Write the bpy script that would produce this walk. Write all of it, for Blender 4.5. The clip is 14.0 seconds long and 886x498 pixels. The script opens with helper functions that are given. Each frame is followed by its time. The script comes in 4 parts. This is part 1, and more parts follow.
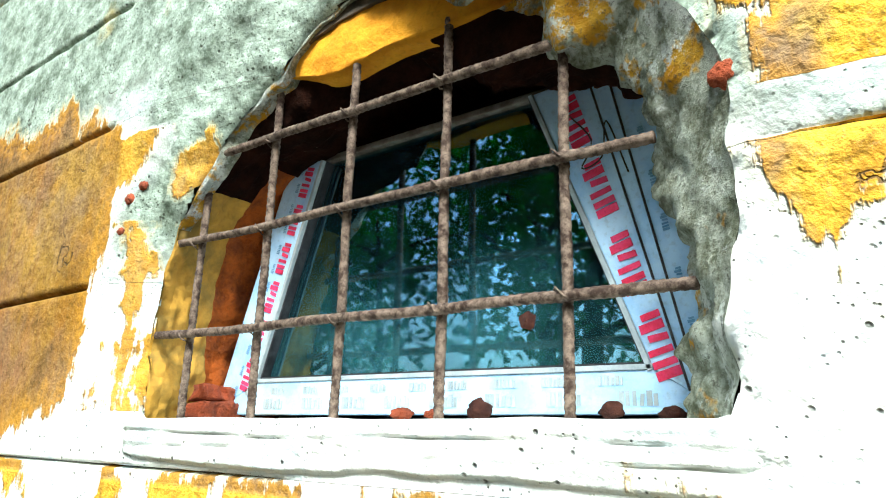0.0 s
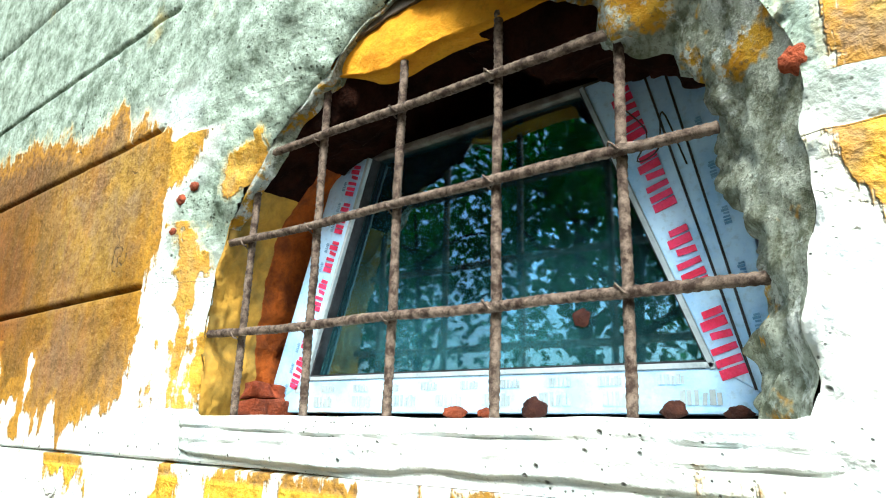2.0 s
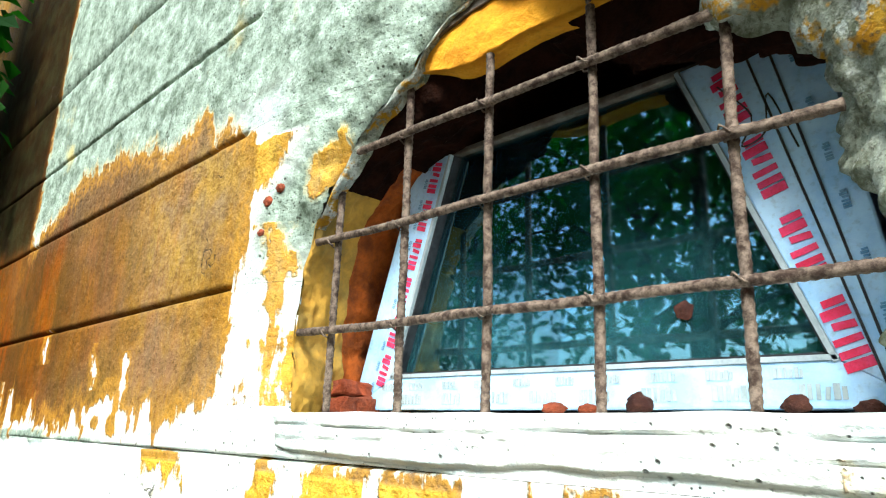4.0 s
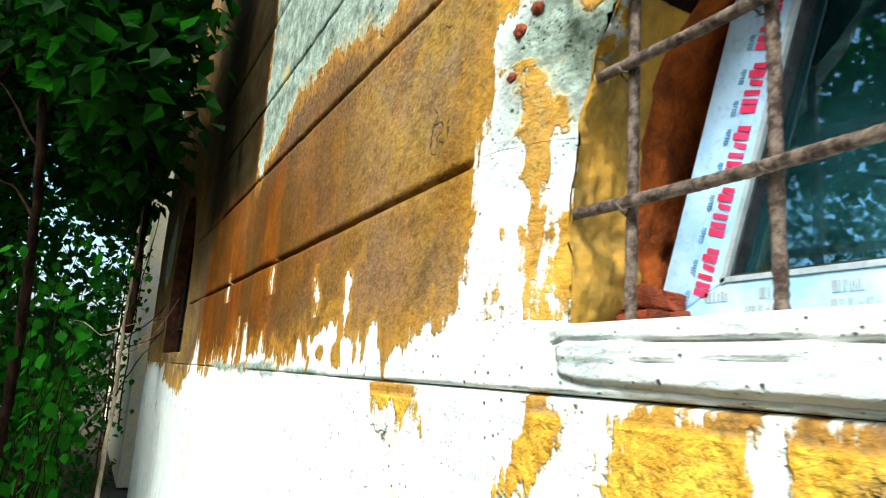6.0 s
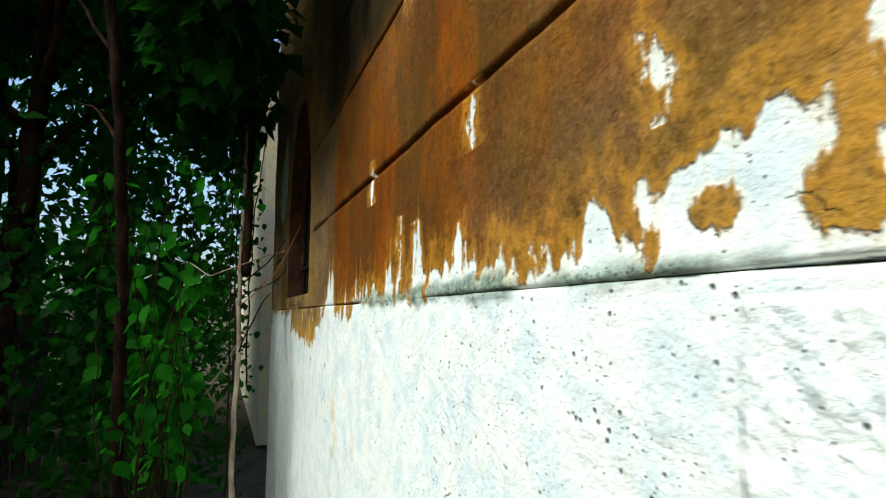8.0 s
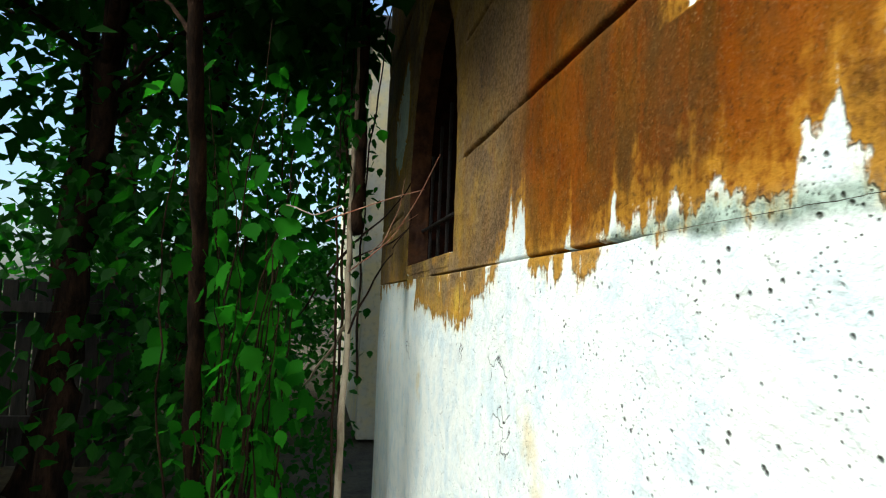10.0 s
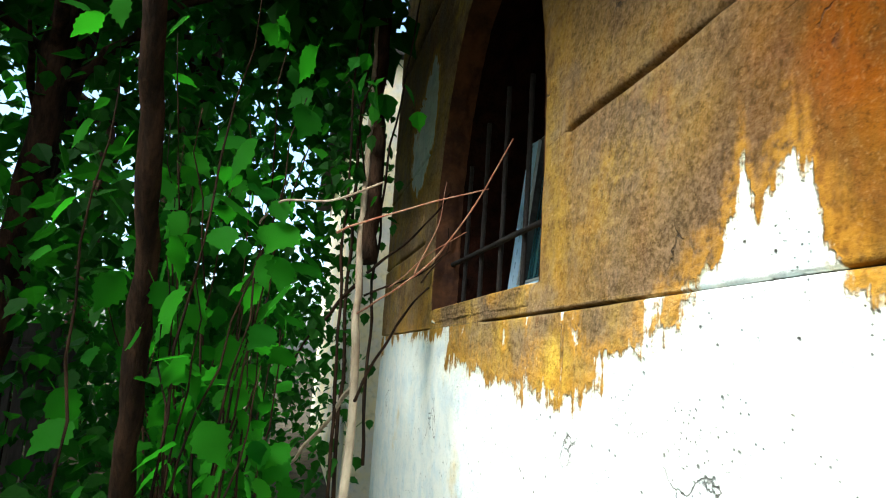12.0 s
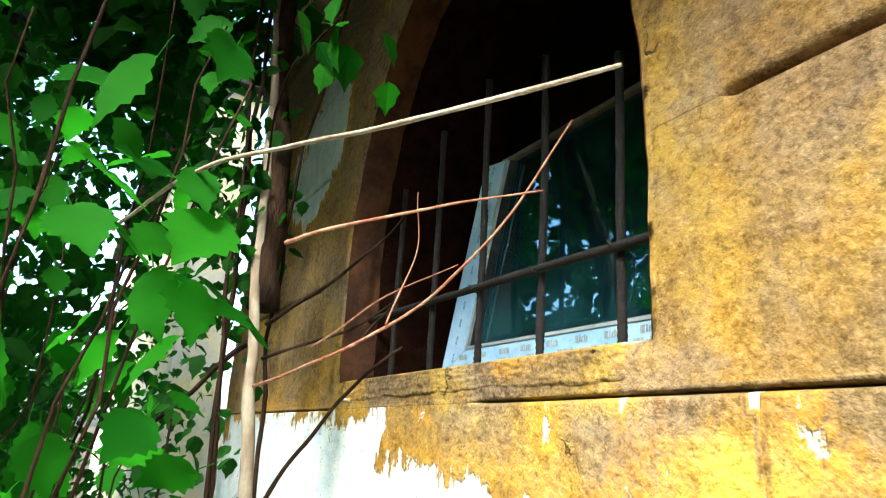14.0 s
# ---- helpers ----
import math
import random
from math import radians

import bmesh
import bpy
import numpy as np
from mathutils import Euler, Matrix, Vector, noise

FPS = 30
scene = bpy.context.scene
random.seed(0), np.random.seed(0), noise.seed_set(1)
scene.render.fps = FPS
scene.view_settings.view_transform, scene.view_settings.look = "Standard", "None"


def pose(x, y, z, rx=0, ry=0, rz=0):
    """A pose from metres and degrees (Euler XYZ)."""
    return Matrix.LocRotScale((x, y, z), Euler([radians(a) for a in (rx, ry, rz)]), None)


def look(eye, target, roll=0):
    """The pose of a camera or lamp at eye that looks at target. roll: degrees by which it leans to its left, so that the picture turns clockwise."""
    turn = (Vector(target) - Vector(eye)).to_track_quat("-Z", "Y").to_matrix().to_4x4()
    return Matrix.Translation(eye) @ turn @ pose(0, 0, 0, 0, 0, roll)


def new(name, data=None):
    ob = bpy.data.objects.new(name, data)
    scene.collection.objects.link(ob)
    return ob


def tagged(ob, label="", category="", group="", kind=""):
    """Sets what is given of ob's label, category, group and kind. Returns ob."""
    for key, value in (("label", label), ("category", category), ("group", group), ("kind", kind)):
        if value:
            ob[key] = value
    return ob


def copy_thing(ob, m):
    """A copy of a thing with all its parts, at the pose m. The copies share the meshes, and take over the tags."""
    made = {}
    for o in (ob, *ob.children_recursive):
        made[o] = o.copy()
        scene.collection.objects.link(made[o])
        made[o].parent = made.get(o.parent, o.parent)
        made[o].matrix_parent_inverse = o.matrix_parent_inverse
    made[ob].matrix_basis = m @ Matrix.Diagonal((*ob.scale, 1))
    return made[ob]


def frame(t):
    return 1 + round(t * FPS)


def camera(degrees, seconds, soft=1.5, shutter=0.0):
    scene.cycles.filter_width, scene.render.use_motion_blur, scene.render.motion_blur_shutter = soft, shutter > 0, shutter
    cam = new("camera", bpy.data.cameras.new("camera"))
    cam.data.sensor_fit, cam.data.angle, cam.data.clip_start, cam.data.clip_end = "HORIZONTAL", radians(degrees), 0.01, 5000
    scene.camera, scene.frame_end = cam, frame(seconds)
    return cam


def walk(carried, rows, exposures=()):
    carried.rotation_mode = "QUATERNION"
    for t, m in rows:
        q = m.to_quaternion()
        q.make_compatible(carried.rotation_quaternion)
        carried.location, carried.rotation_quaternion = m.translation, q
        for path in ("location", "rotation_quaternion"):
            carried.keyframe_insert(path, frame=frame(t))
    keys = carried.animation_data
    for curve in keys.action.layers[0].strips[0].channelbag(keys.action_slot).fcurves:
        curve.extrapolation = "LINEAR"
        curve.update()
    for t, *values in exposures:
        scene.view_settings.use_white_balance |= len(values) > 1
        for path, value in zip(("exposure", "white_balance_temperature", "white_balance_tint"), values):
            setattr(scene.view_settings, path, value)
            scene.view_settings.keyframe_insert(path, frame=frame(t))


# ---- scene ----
cam = camera(67.7, 14.0, soft=1.1, shutter=0.2)
PATH = [
    (0, (0.418, -0.686, 1.568), (-0.719, 0.869, 2.107), 1.1),
    (0.5, (0.414, -0.685, 1.571), (-0.742, 0.858, 2.104), 1.3),
    (1, (0.408, -0.685, 1.569), (-0.756, 0.852, 2.1), 1.2),
    (1.5, (0.398, -0.685, 1.569), (-0.793, 0.833, 2.095), 1.3),
    (2, (0.391, -0.691, 1.57), (-0.834, 0.798, 2.099), 1.4),
    (2.2, (0.388, -0.692, 1.564), (-0.852, 0.782, 2.103), 1.6),
    (4.5, (0.288, -0.726, 1.559), (-1.119, 0.607, 2.056), 1.6),
    (5, (0.202, -0.702, 1.548), (-1.308, 0.536, 1.979), 1.8),
    (5.5, (0.037, -0.586, 1.527), (-1.642, 0.42, 1.937), 3.1),
    (6, (-0.141, -0.515, 1.51), (-1.883, 0.39, 1.896), 3.7),
    (6.5, (-0.406, -0.53, 1.481), (-2.158, 0.393, 1.762), 2.7),
    (7, (-0.684, -0.477, 1.463), (-2.484, 0.375, 1.657), 2.1),
    (7.5, (-1.002, -0.402, 1.466), (-2.855, 0.32, 1.677), 1.4),
    (8, (-1.307, -0.404, 1.46), (-3.193, 0.227, 1.664), 0.4),
    (8.5, (-1.65, -0.408, 1.44), (-3.562, 0.146, 1.638), -0.2),
    (9, (-1.93, -0.408, 1.438), (-3.865, 0.06, 1.631), -0.4),
    (9.2, (-2.047, -0.423, 1.422), (-3.991, 0.015, 1.591), -0.3),
    (11.3, (-3.017, -0.469, 1.391), (-4.971, -0.117, 1.632), 5.5),
    (11.5, (-3.114, -0.506, 1.398), (-5.048, -0.095, 1.698), 4.3),
    (12, (-3.28, -0.503, 1.39), (-5.206, -0.079, 1.721), 3.8),
    (12.5, (-3.453, -0.532, 1.39), (-5.376, -0.103, 1.733), 4.3),
    (13, (-3.652, -0.634, 1.406), (-5.476, 0.072, 1.823), 3.8),
    (13.5, (-3.844, -0.664, 1.398), (-5.592, 0.186, 1.869), 3.5),
    (14, (-4.002, -0.649, 1.423), (-5.678, 0.281, 1.993), 3.3),
]
walk(cam, [(t, look(eye, target, roll)) for t, eye, target, roll in PATH],
     exposures=[(t, e, 5800, 0) for t, e in ((0.0, 1.7), (2.2, 1.7), (4.5, 1.65), (5.5, 1.45), (6.5, 1.1), (7.5, 0.75), (9.2, 0.85), (11.3, 1.6), (12.5, 2.15), (14.0, 2.8))])

# ---- world, sun ----
world = bpy.data.worlds.new("world")
scene.world = world
world.use_nodes = True
wt = world.node_tree
sky = wt.nodes.new("ShaderNodeTexSky")
sky.sky_type, sky.sun_disc = "NISHITA", False
sky.dust_density, sky.air_density = 4.0, 1.0
sky.sun_elevation, sky.sun_rotation = radians(46), radians(149)
wt.nodes["Background"].inputs["Strength"].default_value = 0.15
wt.links.new(sky.outputs[0], wt.nodes["Background"].inputs["Color"])
sun = new("sun", bpy.data.lights.new("sun", "SUN"))
sun.data.energy, sun.data.angle, sun.data.color = 2.4, radians(20), (1.0, 0.975, 0.92)
sun.matrix_world = look((0.36, -0.60, 0.72), (0, 0, 0))

rnd = random.Random(7)
rng = np.random.default_rng(11)


# ---- materials ----
class Nodes:
    """Short hand for building a node material."""

    def __init__(self, name, rough=0.8, spec=0.3):
        self.mat = bpy.data.materials.new(name)
        self.mat.use_nodes = True
        self.t = self.mat.node_tree
        self.b = self.t.nodes["Principled BSDF"]
        self.b.inputs["Roughness"].default_value = rough
        self.b.inputs["Specular IOR Level"].default_value = spec
        self.co = self.t.nodes.new("ShaderNodeTexCoord").outputs["Object"]

    def put(self, a, b):
        if isinstance(a, (int, float)):
            b.default_value = a
        elif isinstance(a, tuple):
            b.default_value = (*a, 1) if len(a) == 3 and len(b.default_value) == 4 else a
        else:
            self.t.links.new(a, b)

    def scaled(self, sx, sy, sz):
        n = self.t.nodes.new("ShaderNodeMapping")
        self.put(self.co, n.inputs["Vector"])
        n.inputs["Scale"].default_value = (sx, sy, sz)
        return n.outputs[0]

    def noise(self, scale, detail=4, rough=0.6, co=None):
        n = self.t.nodes.new("ShaderNodeTexNoise")
        self.put(co or self.co, n.inputs["Vector"])
        n.inputs["Scale"].default_value, n.inputs["Detail"].default_value, n.inputs["Roughness"].default_value = scale, detail, rough
        return n.outputs["Fac"]

    def cells(self, scale, feature="F1", co=None):
        n = self.t.nodes.new("ShaderNodeTexVoronoi")
        n.feature = feature
        self.put(co or self.co, n.inputs["Vector"])
        n.inputs["Scale"].default_value = scale
        return n.outputs["Distance"]

    def math(self, op, a, b=0.0, c=0.0):
        n = self.t.nodes.new("ShaderNodeMath")
        n.operation = op
        for v, s in zip((a, b, c), n.inputs):
            self.put(v, s)
        return n.outputs[0]

    def step(self, v, lo, hi):
        n = self.t.nodes.new("ShaderNodeMapRange")
        n.interpolation_type = "SMOOTHSTEP"
        self.put(v, n.inputs["Value"])
        n.inputs["From Min"].default_value, n.inputs["From Max"].default_value = lo, hi
        return n.outputs[0]

    def mix(self, f, a, b, kind="MIX"):
        n = self.t.nodes.new("ShaderNodeMix")
        n.data_type, n.blend_type = "RGBA", kind
        self.put(f, n.inputs[0])
        self.put(a, n.inputs[6])
        self.put(b, n.inputs[7])
        return n.outputs[2]

    def attr(self, name):
        n = self.t.nodes.new("ShaderNodeAttribute")
        n.attribute_name = name
        return n.outputs["Fac"]

    def bump(self, h, strength=0.4, distance=0.01):
        n = self.t.nodes.new("ShaderNodeBump")
        n.inputs["Strength"].default_value, n.inputs["Distance"].default_value = strength, distance
        self.put(h, n.inputs["Height"])
        self.put(n.outputs[0], self.b.inputs["Normal"])

    def color(self, c):
        self.put(c, self.b.inputs["Base Color"])
        return self


def wall_material():
    """Flaking ochre limewash over pale, pitted lime plaster."""
    m = Nodes("flaking_ochre_plaster", 1.0, 0.03)
    bare, grey, tone = m.attr("bare"), m.attr("grey"), m.attr("tone")
    n1, n2 = m.noise(9, 5, 0.65), m.noise(55, 4, 0.6)
    streak = m.noise(6, 4, 0.6, m.scaled(3.0, 1, 0.55))
    fine = m.noise(170, 3, 0.7)
    edge = m.math("ADD", bare, m.math("MULTIPLY", m.math("SUBTRACT", n1, 0.5), 0.17))
    edge = m.math("ADD", edge, m.math("MULTIPLY", m.math("SUBTRACT", streak, 0.5), 0.10))
    thin = m.noise(6, 4, 0.65, m.scaled(7.0, 1, 0.7))
    edge = m.math("ADD", edge, m.math("MULTIPLY", m.math("SUBTRACT", thin, 0.5), 0.10))
    edge = m.math("ADD", edge, m.math("MULTIPLY", m.math("SUBTRACT", n2, 0.5), 0.035))
    mask = m.step(edge, -0.006, 0.010)
    # paint: rust orange, olive ochre and tan in clouds and runs
    rust = m.mix(m.step(streak, 0.35, 0.68), (0.22, 0.054, 0.002), (0.115, 0.050, 0.006))
    clouds = m.step(m.noise(2.6, 5, 0.65), 0.42, 0.62)
    paint = m.mix(clouds, rust, (0.27, 0.095, 0.004))
    warm = m.mix(m.step(m.noise(4.5, 5, 0.7), 0.4, 0.62), (0.38, 0.235, 0.045), (0.27, 0.19, 0.105))
    warm = m.mix(m.math("MULTIPLY", m.step(m.noise(3.3, 5, 0.65), 0.52, 0.62), 0.7), warm, (0.38, 0.20, 0.02))
    olive = m.math("MULTIPLY", m.step(m.noise(1.9, 5, 0.6), 0.50, 0.62), 0.5)
    paint = m.mix(olive, paint, (0.115, 0.08, 0.014))
    paint = m.mix(m.math("MINIMUM", tone, 1.0), paint, warm)
    fresh = m.mix(m.step(n1, 0.4, 0.62), (0.80, 0.52, 0.055), (0.66, 0.34, 0.03))
    paint = m.mix(m.step(tone, 1.05, 1.6), paint, fresh)
    paint = m.mix(m.math("MULTIPLY", m.step(m.noise(13, 6, 0.75), 0.47, 0.66), 0.7), paint, (0.11, 0.055, 0.016))
    paint = m.mix(m.math("MULTIPLY", m.step(fine, 0.55, 0.72), 0.55), paint, (0.40, 0.25, 0.10))
    paint = m.mix(m.math("MULTIPLY", m.step(m.noise(3.7, 4, 0.6, m.scaled(1.2, 1, 0.8)), 0.52, 0.63), m.math("MULTIPLY", tone, 0.5)), paint, (0.22, 0.15, 0.10))
    paint = m.mix(m.math("MULTIPLY", m.step(m.cells(120), 0.22, 0.08), 0.45), paint, (0.10, 0.05, 0.012))
    paint = m.mix(m.math("MULTIPLY", m.step(streak, 0.60, 0.70), m.math("MULTIPLY", m.step(n1, 0.45, 0.6), 0.6)), paint, (0.14, 0.07, 0.02))
    columns = m.noise(1.0, 5, 0.65, m.scaled(3.2, 1, 1.3))
    less = m.math("SUBTRACT", 0.55, m.math("MULTIPLY", m.math("MINIMUM", tone, 1.0), 0.4))
    paint = m.mix(m.math("MULTIPLY", m.step(columns, 0.46, 0.58), less), paint, (0.095, 0.058, 0.018))
    paint = m.mix(m.math("MULTIPLY", m.step(columns, 0.45, 0.38), less), paint, (0.30, 0.085, 0.004))
    grit = m.noise(70, 5, 0.85)
    paint = m.mix(m.math("MULTIPLY", m.step(grit, 0.53, 0.62), 0.5), paint, (0.045, 0.026, 0.008))
    paint = m.mix(m.math("MULTIPLY", m.step(grit, 0.45, 0.36), m.math("ADD", 0.15, m.math("MULTIPLY", m.math("MINIMUM", tone, 1.0), 0.4))), paint, (0.44, 0.29, 0.12))
    deepen = m.math("MULTIPLY", m.step(tone, 0.75, 0.1), 0.8)
    paint = m.mix(deepen, paint, m.mix(1.0, paint, (0.62, 0.52, 0.45), "MULTIPLY"))
    faded = m.math("MULTIPLY", m.step(m.noise(2.3, 6, 0.7), 0.46, 0.56), m.step(tone, 0.7, 0.95))
    faded = m.math("MAXIMUM", faded, grey)
    faded = m.math("MULTIPLY", faded, m.step(tone, 1.3, 1.0))
    paint = m.mix(m.math("MULTIPLY", faded, 0.75), paint, m.mix(m.step(grit, 0.42, 0.58), (0.17, 0.110, 0.065), (0.065, 0.042, 0.022)))
    halo = m.math("MULTIPLY", m.step(edge, -0.075, -0.005), m.step(n2, 0.30, 0.55))
    paint = m.mix(m.math("MULTIPLY", halo, 0.55), paint, (0.52, 0.25, 0.022))
    # deep shade and dark staining of the upper wall, put into the paint colour
    paint = m.mix(m.attr("shade_stain"), paint, m.mix(m.step(n1, 0.4, 0.65), (0.008, 0.007, 0.003), (0.016, 0.020, 0.008)))
    # bare plaster: off-white to grey green cement with pits
    white = m.mix(m.step(n1, 0.42, 0.66), (0.80, 0.81, 0.74), (0.64, 0.71, 0.70))
    cement = m.mix(m.step(m.noise(11, 7, 0.78), 0.34, 0.66), (0.09, 0.115, 0.08), (0.42, 0.50, 0.41))
    cement = m.mix(m.math("MULTIPLY", m.step(m.noise(120, 4, 0.8), 0.50, 0.66), 0.75), cement, (0.10, 0.12, 0.09))
    plaster = m.mix(grey, white, cement)
    plaster = m.mix(m.math("MULTIPLY", m.step(m.noise(75, 5, 0.8), 0.56, 0.70), 0.6), plaster, (0.34, 0.40, 0.38))
    stain = m.math("MULTIPLY", m.step(m.noise(3.3, 4, 0.6), 0.60, 0.74), 0.55)
    plaster = m.mix(stain, plaster, (0.62, 0.44, 0.10))
    pits = m.step(m.cells(38), 0.17, 0.05)
    keep = m.step(m.noise(7, 3, 0.5), 0.42, 0.55)
    pit = m.math("MULTIPLY", pits, keep)
    small = m.math("MULTIPLY", m.step(m.cells(95), 0.20, 0.08), m.step(m.noise(11, 3, 0.5), 0.48, 0.58))
    pit = m.math("MAXIMUM", pit, small)
    plaster = m.mix(m.math("MULTIPLY", pit, 0.85), plaster, (0.10, 0.10, 0.08))
    specks = m.math("MULTIPLY", m.step(m.cells(105), 0.26, 0.12), m.step(m.noise(16, 4, 0.6), 0.44, 0.54))
    specks = m.math("MAXIMUM", specks, m.math("MULTIPLY", m.step(m.cells(48), 0.20, 0.10), m.step(m.noise(9, 3, 0.6), 0.50, 0.56)))
    plaster = m.mix(m.math("MULTIPLY", specks, m.math("ADD", 0.12, m.math("MULTIPLY", grey, 0.75))), plaster, (0.035, 0.038, 0.025))
    rim = m.math("MULTIPLY", m.step(edge, -0.02, 0.0), m.step(edge, 0.03, 0.008))
    plaster = m.mix(m.math("MULTIPLY", rim, 0.25), plaster, (0.80, 0.68, 0.36))
    # short wandering cracks
    warp = m.t.nodes.new("ShaderNodeVectorMath")
    warp.operation = "MULTIPLY_ADD"
    wn = m.t.nodes.new("ShaderNodeTexNoise")
    wn.inputs["Scale"].default_value, wn.inputs["Detail"].default_value = 9, 6
    m.put(m.co, wn.inputs["Vector"])
    m.put(wn.outputs["Color"], warp.inputs[0])
    warp.inputs[1].default_value = (0.25, 0.25, 0.25)
    m.put(m.co, warp.inputs[2])
    crack = m.math("MULTIPLY", m.step(m.cells(4.5, "DISTANCE_TO_EDGE", warp.outputs[0]), 0.014, 0.003), m.step(m.noise(3.1, 3), 0.585, 0.64))
    col = m.mix(mask, paint, plaster)
    col = m.mix(m.math("MULTIPLY", crack, 0.8), col, (0.05, 0.04, 0.03))
    m.color(col)
    h = m.math("ADD", m.math("MULTIPLY", mask, -0.22), m.math("MULTIPLY", n2, m.math("MULTIPLY", m.math("ADD", 0.35, m.math("MULTIPLY", tone, 0.5)), m.math("SUBTRACT", 1.0, m.math("MULTIPLY", mask, 0.6)))))
    h = m.math("ADD", h, m.math("MULTIPLY", m.math("MULTIPLY", m.noise(26, 3, 0.5), tone), 0.9))
    h = m.math("ADD", h, m.math("MULTIPLY", fine, 0.22))
    h = m.math("SUBTRACT", h, m.math("MULTIPLY", m.math("MULTIPLY", pit, mask), 0.8))
    h = m.math("SUBTRACT", h, crack)
    m.bump(h, 0.9, 0.008)
    return m.mat


def mottled(name, c1, c2, scale, rough=0.8, spec=0.3, bump=0.4, stretch=(1, 1, 1), metal=0.0, dist=0.006):
    m = Nodes(name, rough, spec)
    co = m.scaled(*stretch)
    n = m.noise(scale, 6, 0.68, co)
    fine = m.noise(scale * 7, 3, 0.6, co)
    c = m.mix(m.step(n, 0.36, 0.66), c1, c2)
    c = m.mix(m.math("MULTIPLY", m.step(fine, 0.5, 0.75), 0.4), c, tuple(v * 0.45 for v in c1))
    m.color(c)
    m.b.inputs["Metallic"].default_value = metal
    m.bump(m.math("ADD", n, m.math("MULTIPLY", fine, 0.5)), bump, dist)
    return m.mat


def leaf_material(name, c1, c2, thin):
    """Thin leaf: half the light comes through it."""
    m = Nodes(name, 0.7, 0.06)
    info = m.t.nodes.new("ShaderNodeObjectInfo").outputs["Random"]
    isle = m.t.nodes.new("ShaderNodeNewGeometry").outputs["Random Per Island"]
    f = m.math("FRACT", m.math("ADD", info, isle))
    col = m.mix(f, c1, c2)
    col = m.mix(m.math("MULTIPLY", m.step(m.noise(60, 3), 0.5, 0.7), 0.35), col, tuple(v * 0.5 for v in c1))
    m.color(col)
    tr = m.t.nodes.new("ShaderNodeBsdfTranslucent")
    m.put(m.mix(0.35, col, (0.12, 0.80, 0.02)), tr.inputs["Color"])
    mixer = m.t.nodes.new("ShaderNodeMixShader")
    mixer.inputs[0].default_value = thin
    out = m.t.nodes["Material Output"]
    m.put(m.b.outputs[0], mixer.inputs[1])
    m.put(tr.outputs[0], mixer.inputs[2])
    m.put(mixer.outputs[0], out.inputs["Surface"])
    return m.mat


def glass_material():
    """Dusty window glass: a mirror-like front with a film of dirt, thicker near the bottom rail."""
    m = Nodes("dusty_glass", 0.03, 0.5)
    sep = m.t.nodes.new("ShaderNodeSeparateXYZ")
    m.put(m.co, sep.inputs[0])
    low = m.step(sep.outputs["Z"], 1.98, 1.62)
    dust = m.math("MULTIPLY", m.step(m.noise(5, 5, 0.65), 0.2, 0.75), m.math("ADD", 0.025, m.math("MULTIPLY", low, 0.20)))
    gl = m.t.nodes.new("ShaderNodeBsdfGlossy")
    gl.inputs["Roughness"].default_value = 0.02
    gl.inputs["Color"].default_value = (0.50, 0.82, 1.0, 1)
    tp = m.t.nodes.new("ShaderNodeBsdfTransparent")
    tp.inputs["Color"].default_value = (0.75, 0.9, 0.88, 1)
    fr = m.t.nodes.new("ShaderNodeFresnel")
    fr.inputs["IOR"].default_value = 1.75
    a = m.t.nodes.new("ShaderNodeMixShader")
    m.put(m.math("ADD", fr.outputs[0], 0.15), a.inputs[0])
    m.put(tp.outputs[0], a.inputs[1])
    m.put(gl.outputs[0], a.inputs[2])
    df = m.t.nodes.new("ShaderNodeBsdfDiffuse")
    df.inputs["Color"].default_value = (0.12, 0.42, 0.48, 1)
    b = m.t.nodes.new("ShaderNodeMixShader")
    m.put(dust, b.inputs[0])
    m.put(a.outputs[0], b.inputs[1])
    m.put(df.outputs[0], b.inputs[2])
    m.put(b.outputs[0], m.t.nodes["Material Output"].inputs["Surface"])
    return m.mat


def collar_material():
    """Chipped cement collar: grey green and brown, with ochre paint and white crumbs left on it."""
    m = Nodes("chipped_collar_plaster", 1.0, 0.04)
    big, mid, fine = m.noise(5, 5, 0.7), m.noise(26, 6, 0.75), m.noise(130, 4, 0.8)
    c = m.mix(m.step(mid, 0.36, 0.64), (0.15, 0.16, 0.10), (0.50, 0.53, 0.43))
    sep = m.t.nodes.new("ShaderNodeSeparateXYZ")
    m.put(m.co, sep.inputs[0])
    left = m.math("MULTIPLY", m.step(sep.outputs["X"], -0.45, -0.75), m.step(sep.outputs["Z"], 2.16, 2.0))
    big = m.math("ADD", big, m.math("MULTIPLY", left, 0.11))
    c = m.mix(m.step(big, 0.52, 0.57), c, m.mix(m.step(mid, 0.4, 0.6), (0.52, 0.25, 0.02), (0.62, 0.36, 0.04)))
    c = m.mix(m.step(m.noise(9, 6, 0.75), 0.51, 0.58), c, m.mix(m.step(mid, 0.35, 0.6), (0.42, 0.46, 0.40), (0.74, 0.76, 0.68)))
    c = m.mix(m.math("MULTIPLY", m.step(fine, 0.52, 0.66), 0.7), c, (0.09, 0.085, 0.06))
    m.color(c)
    m.bump(m.math("ADD", mid, m.math("MULTIPLY", fine, 0.6)), 1.0, 0.016)
    return m.mat


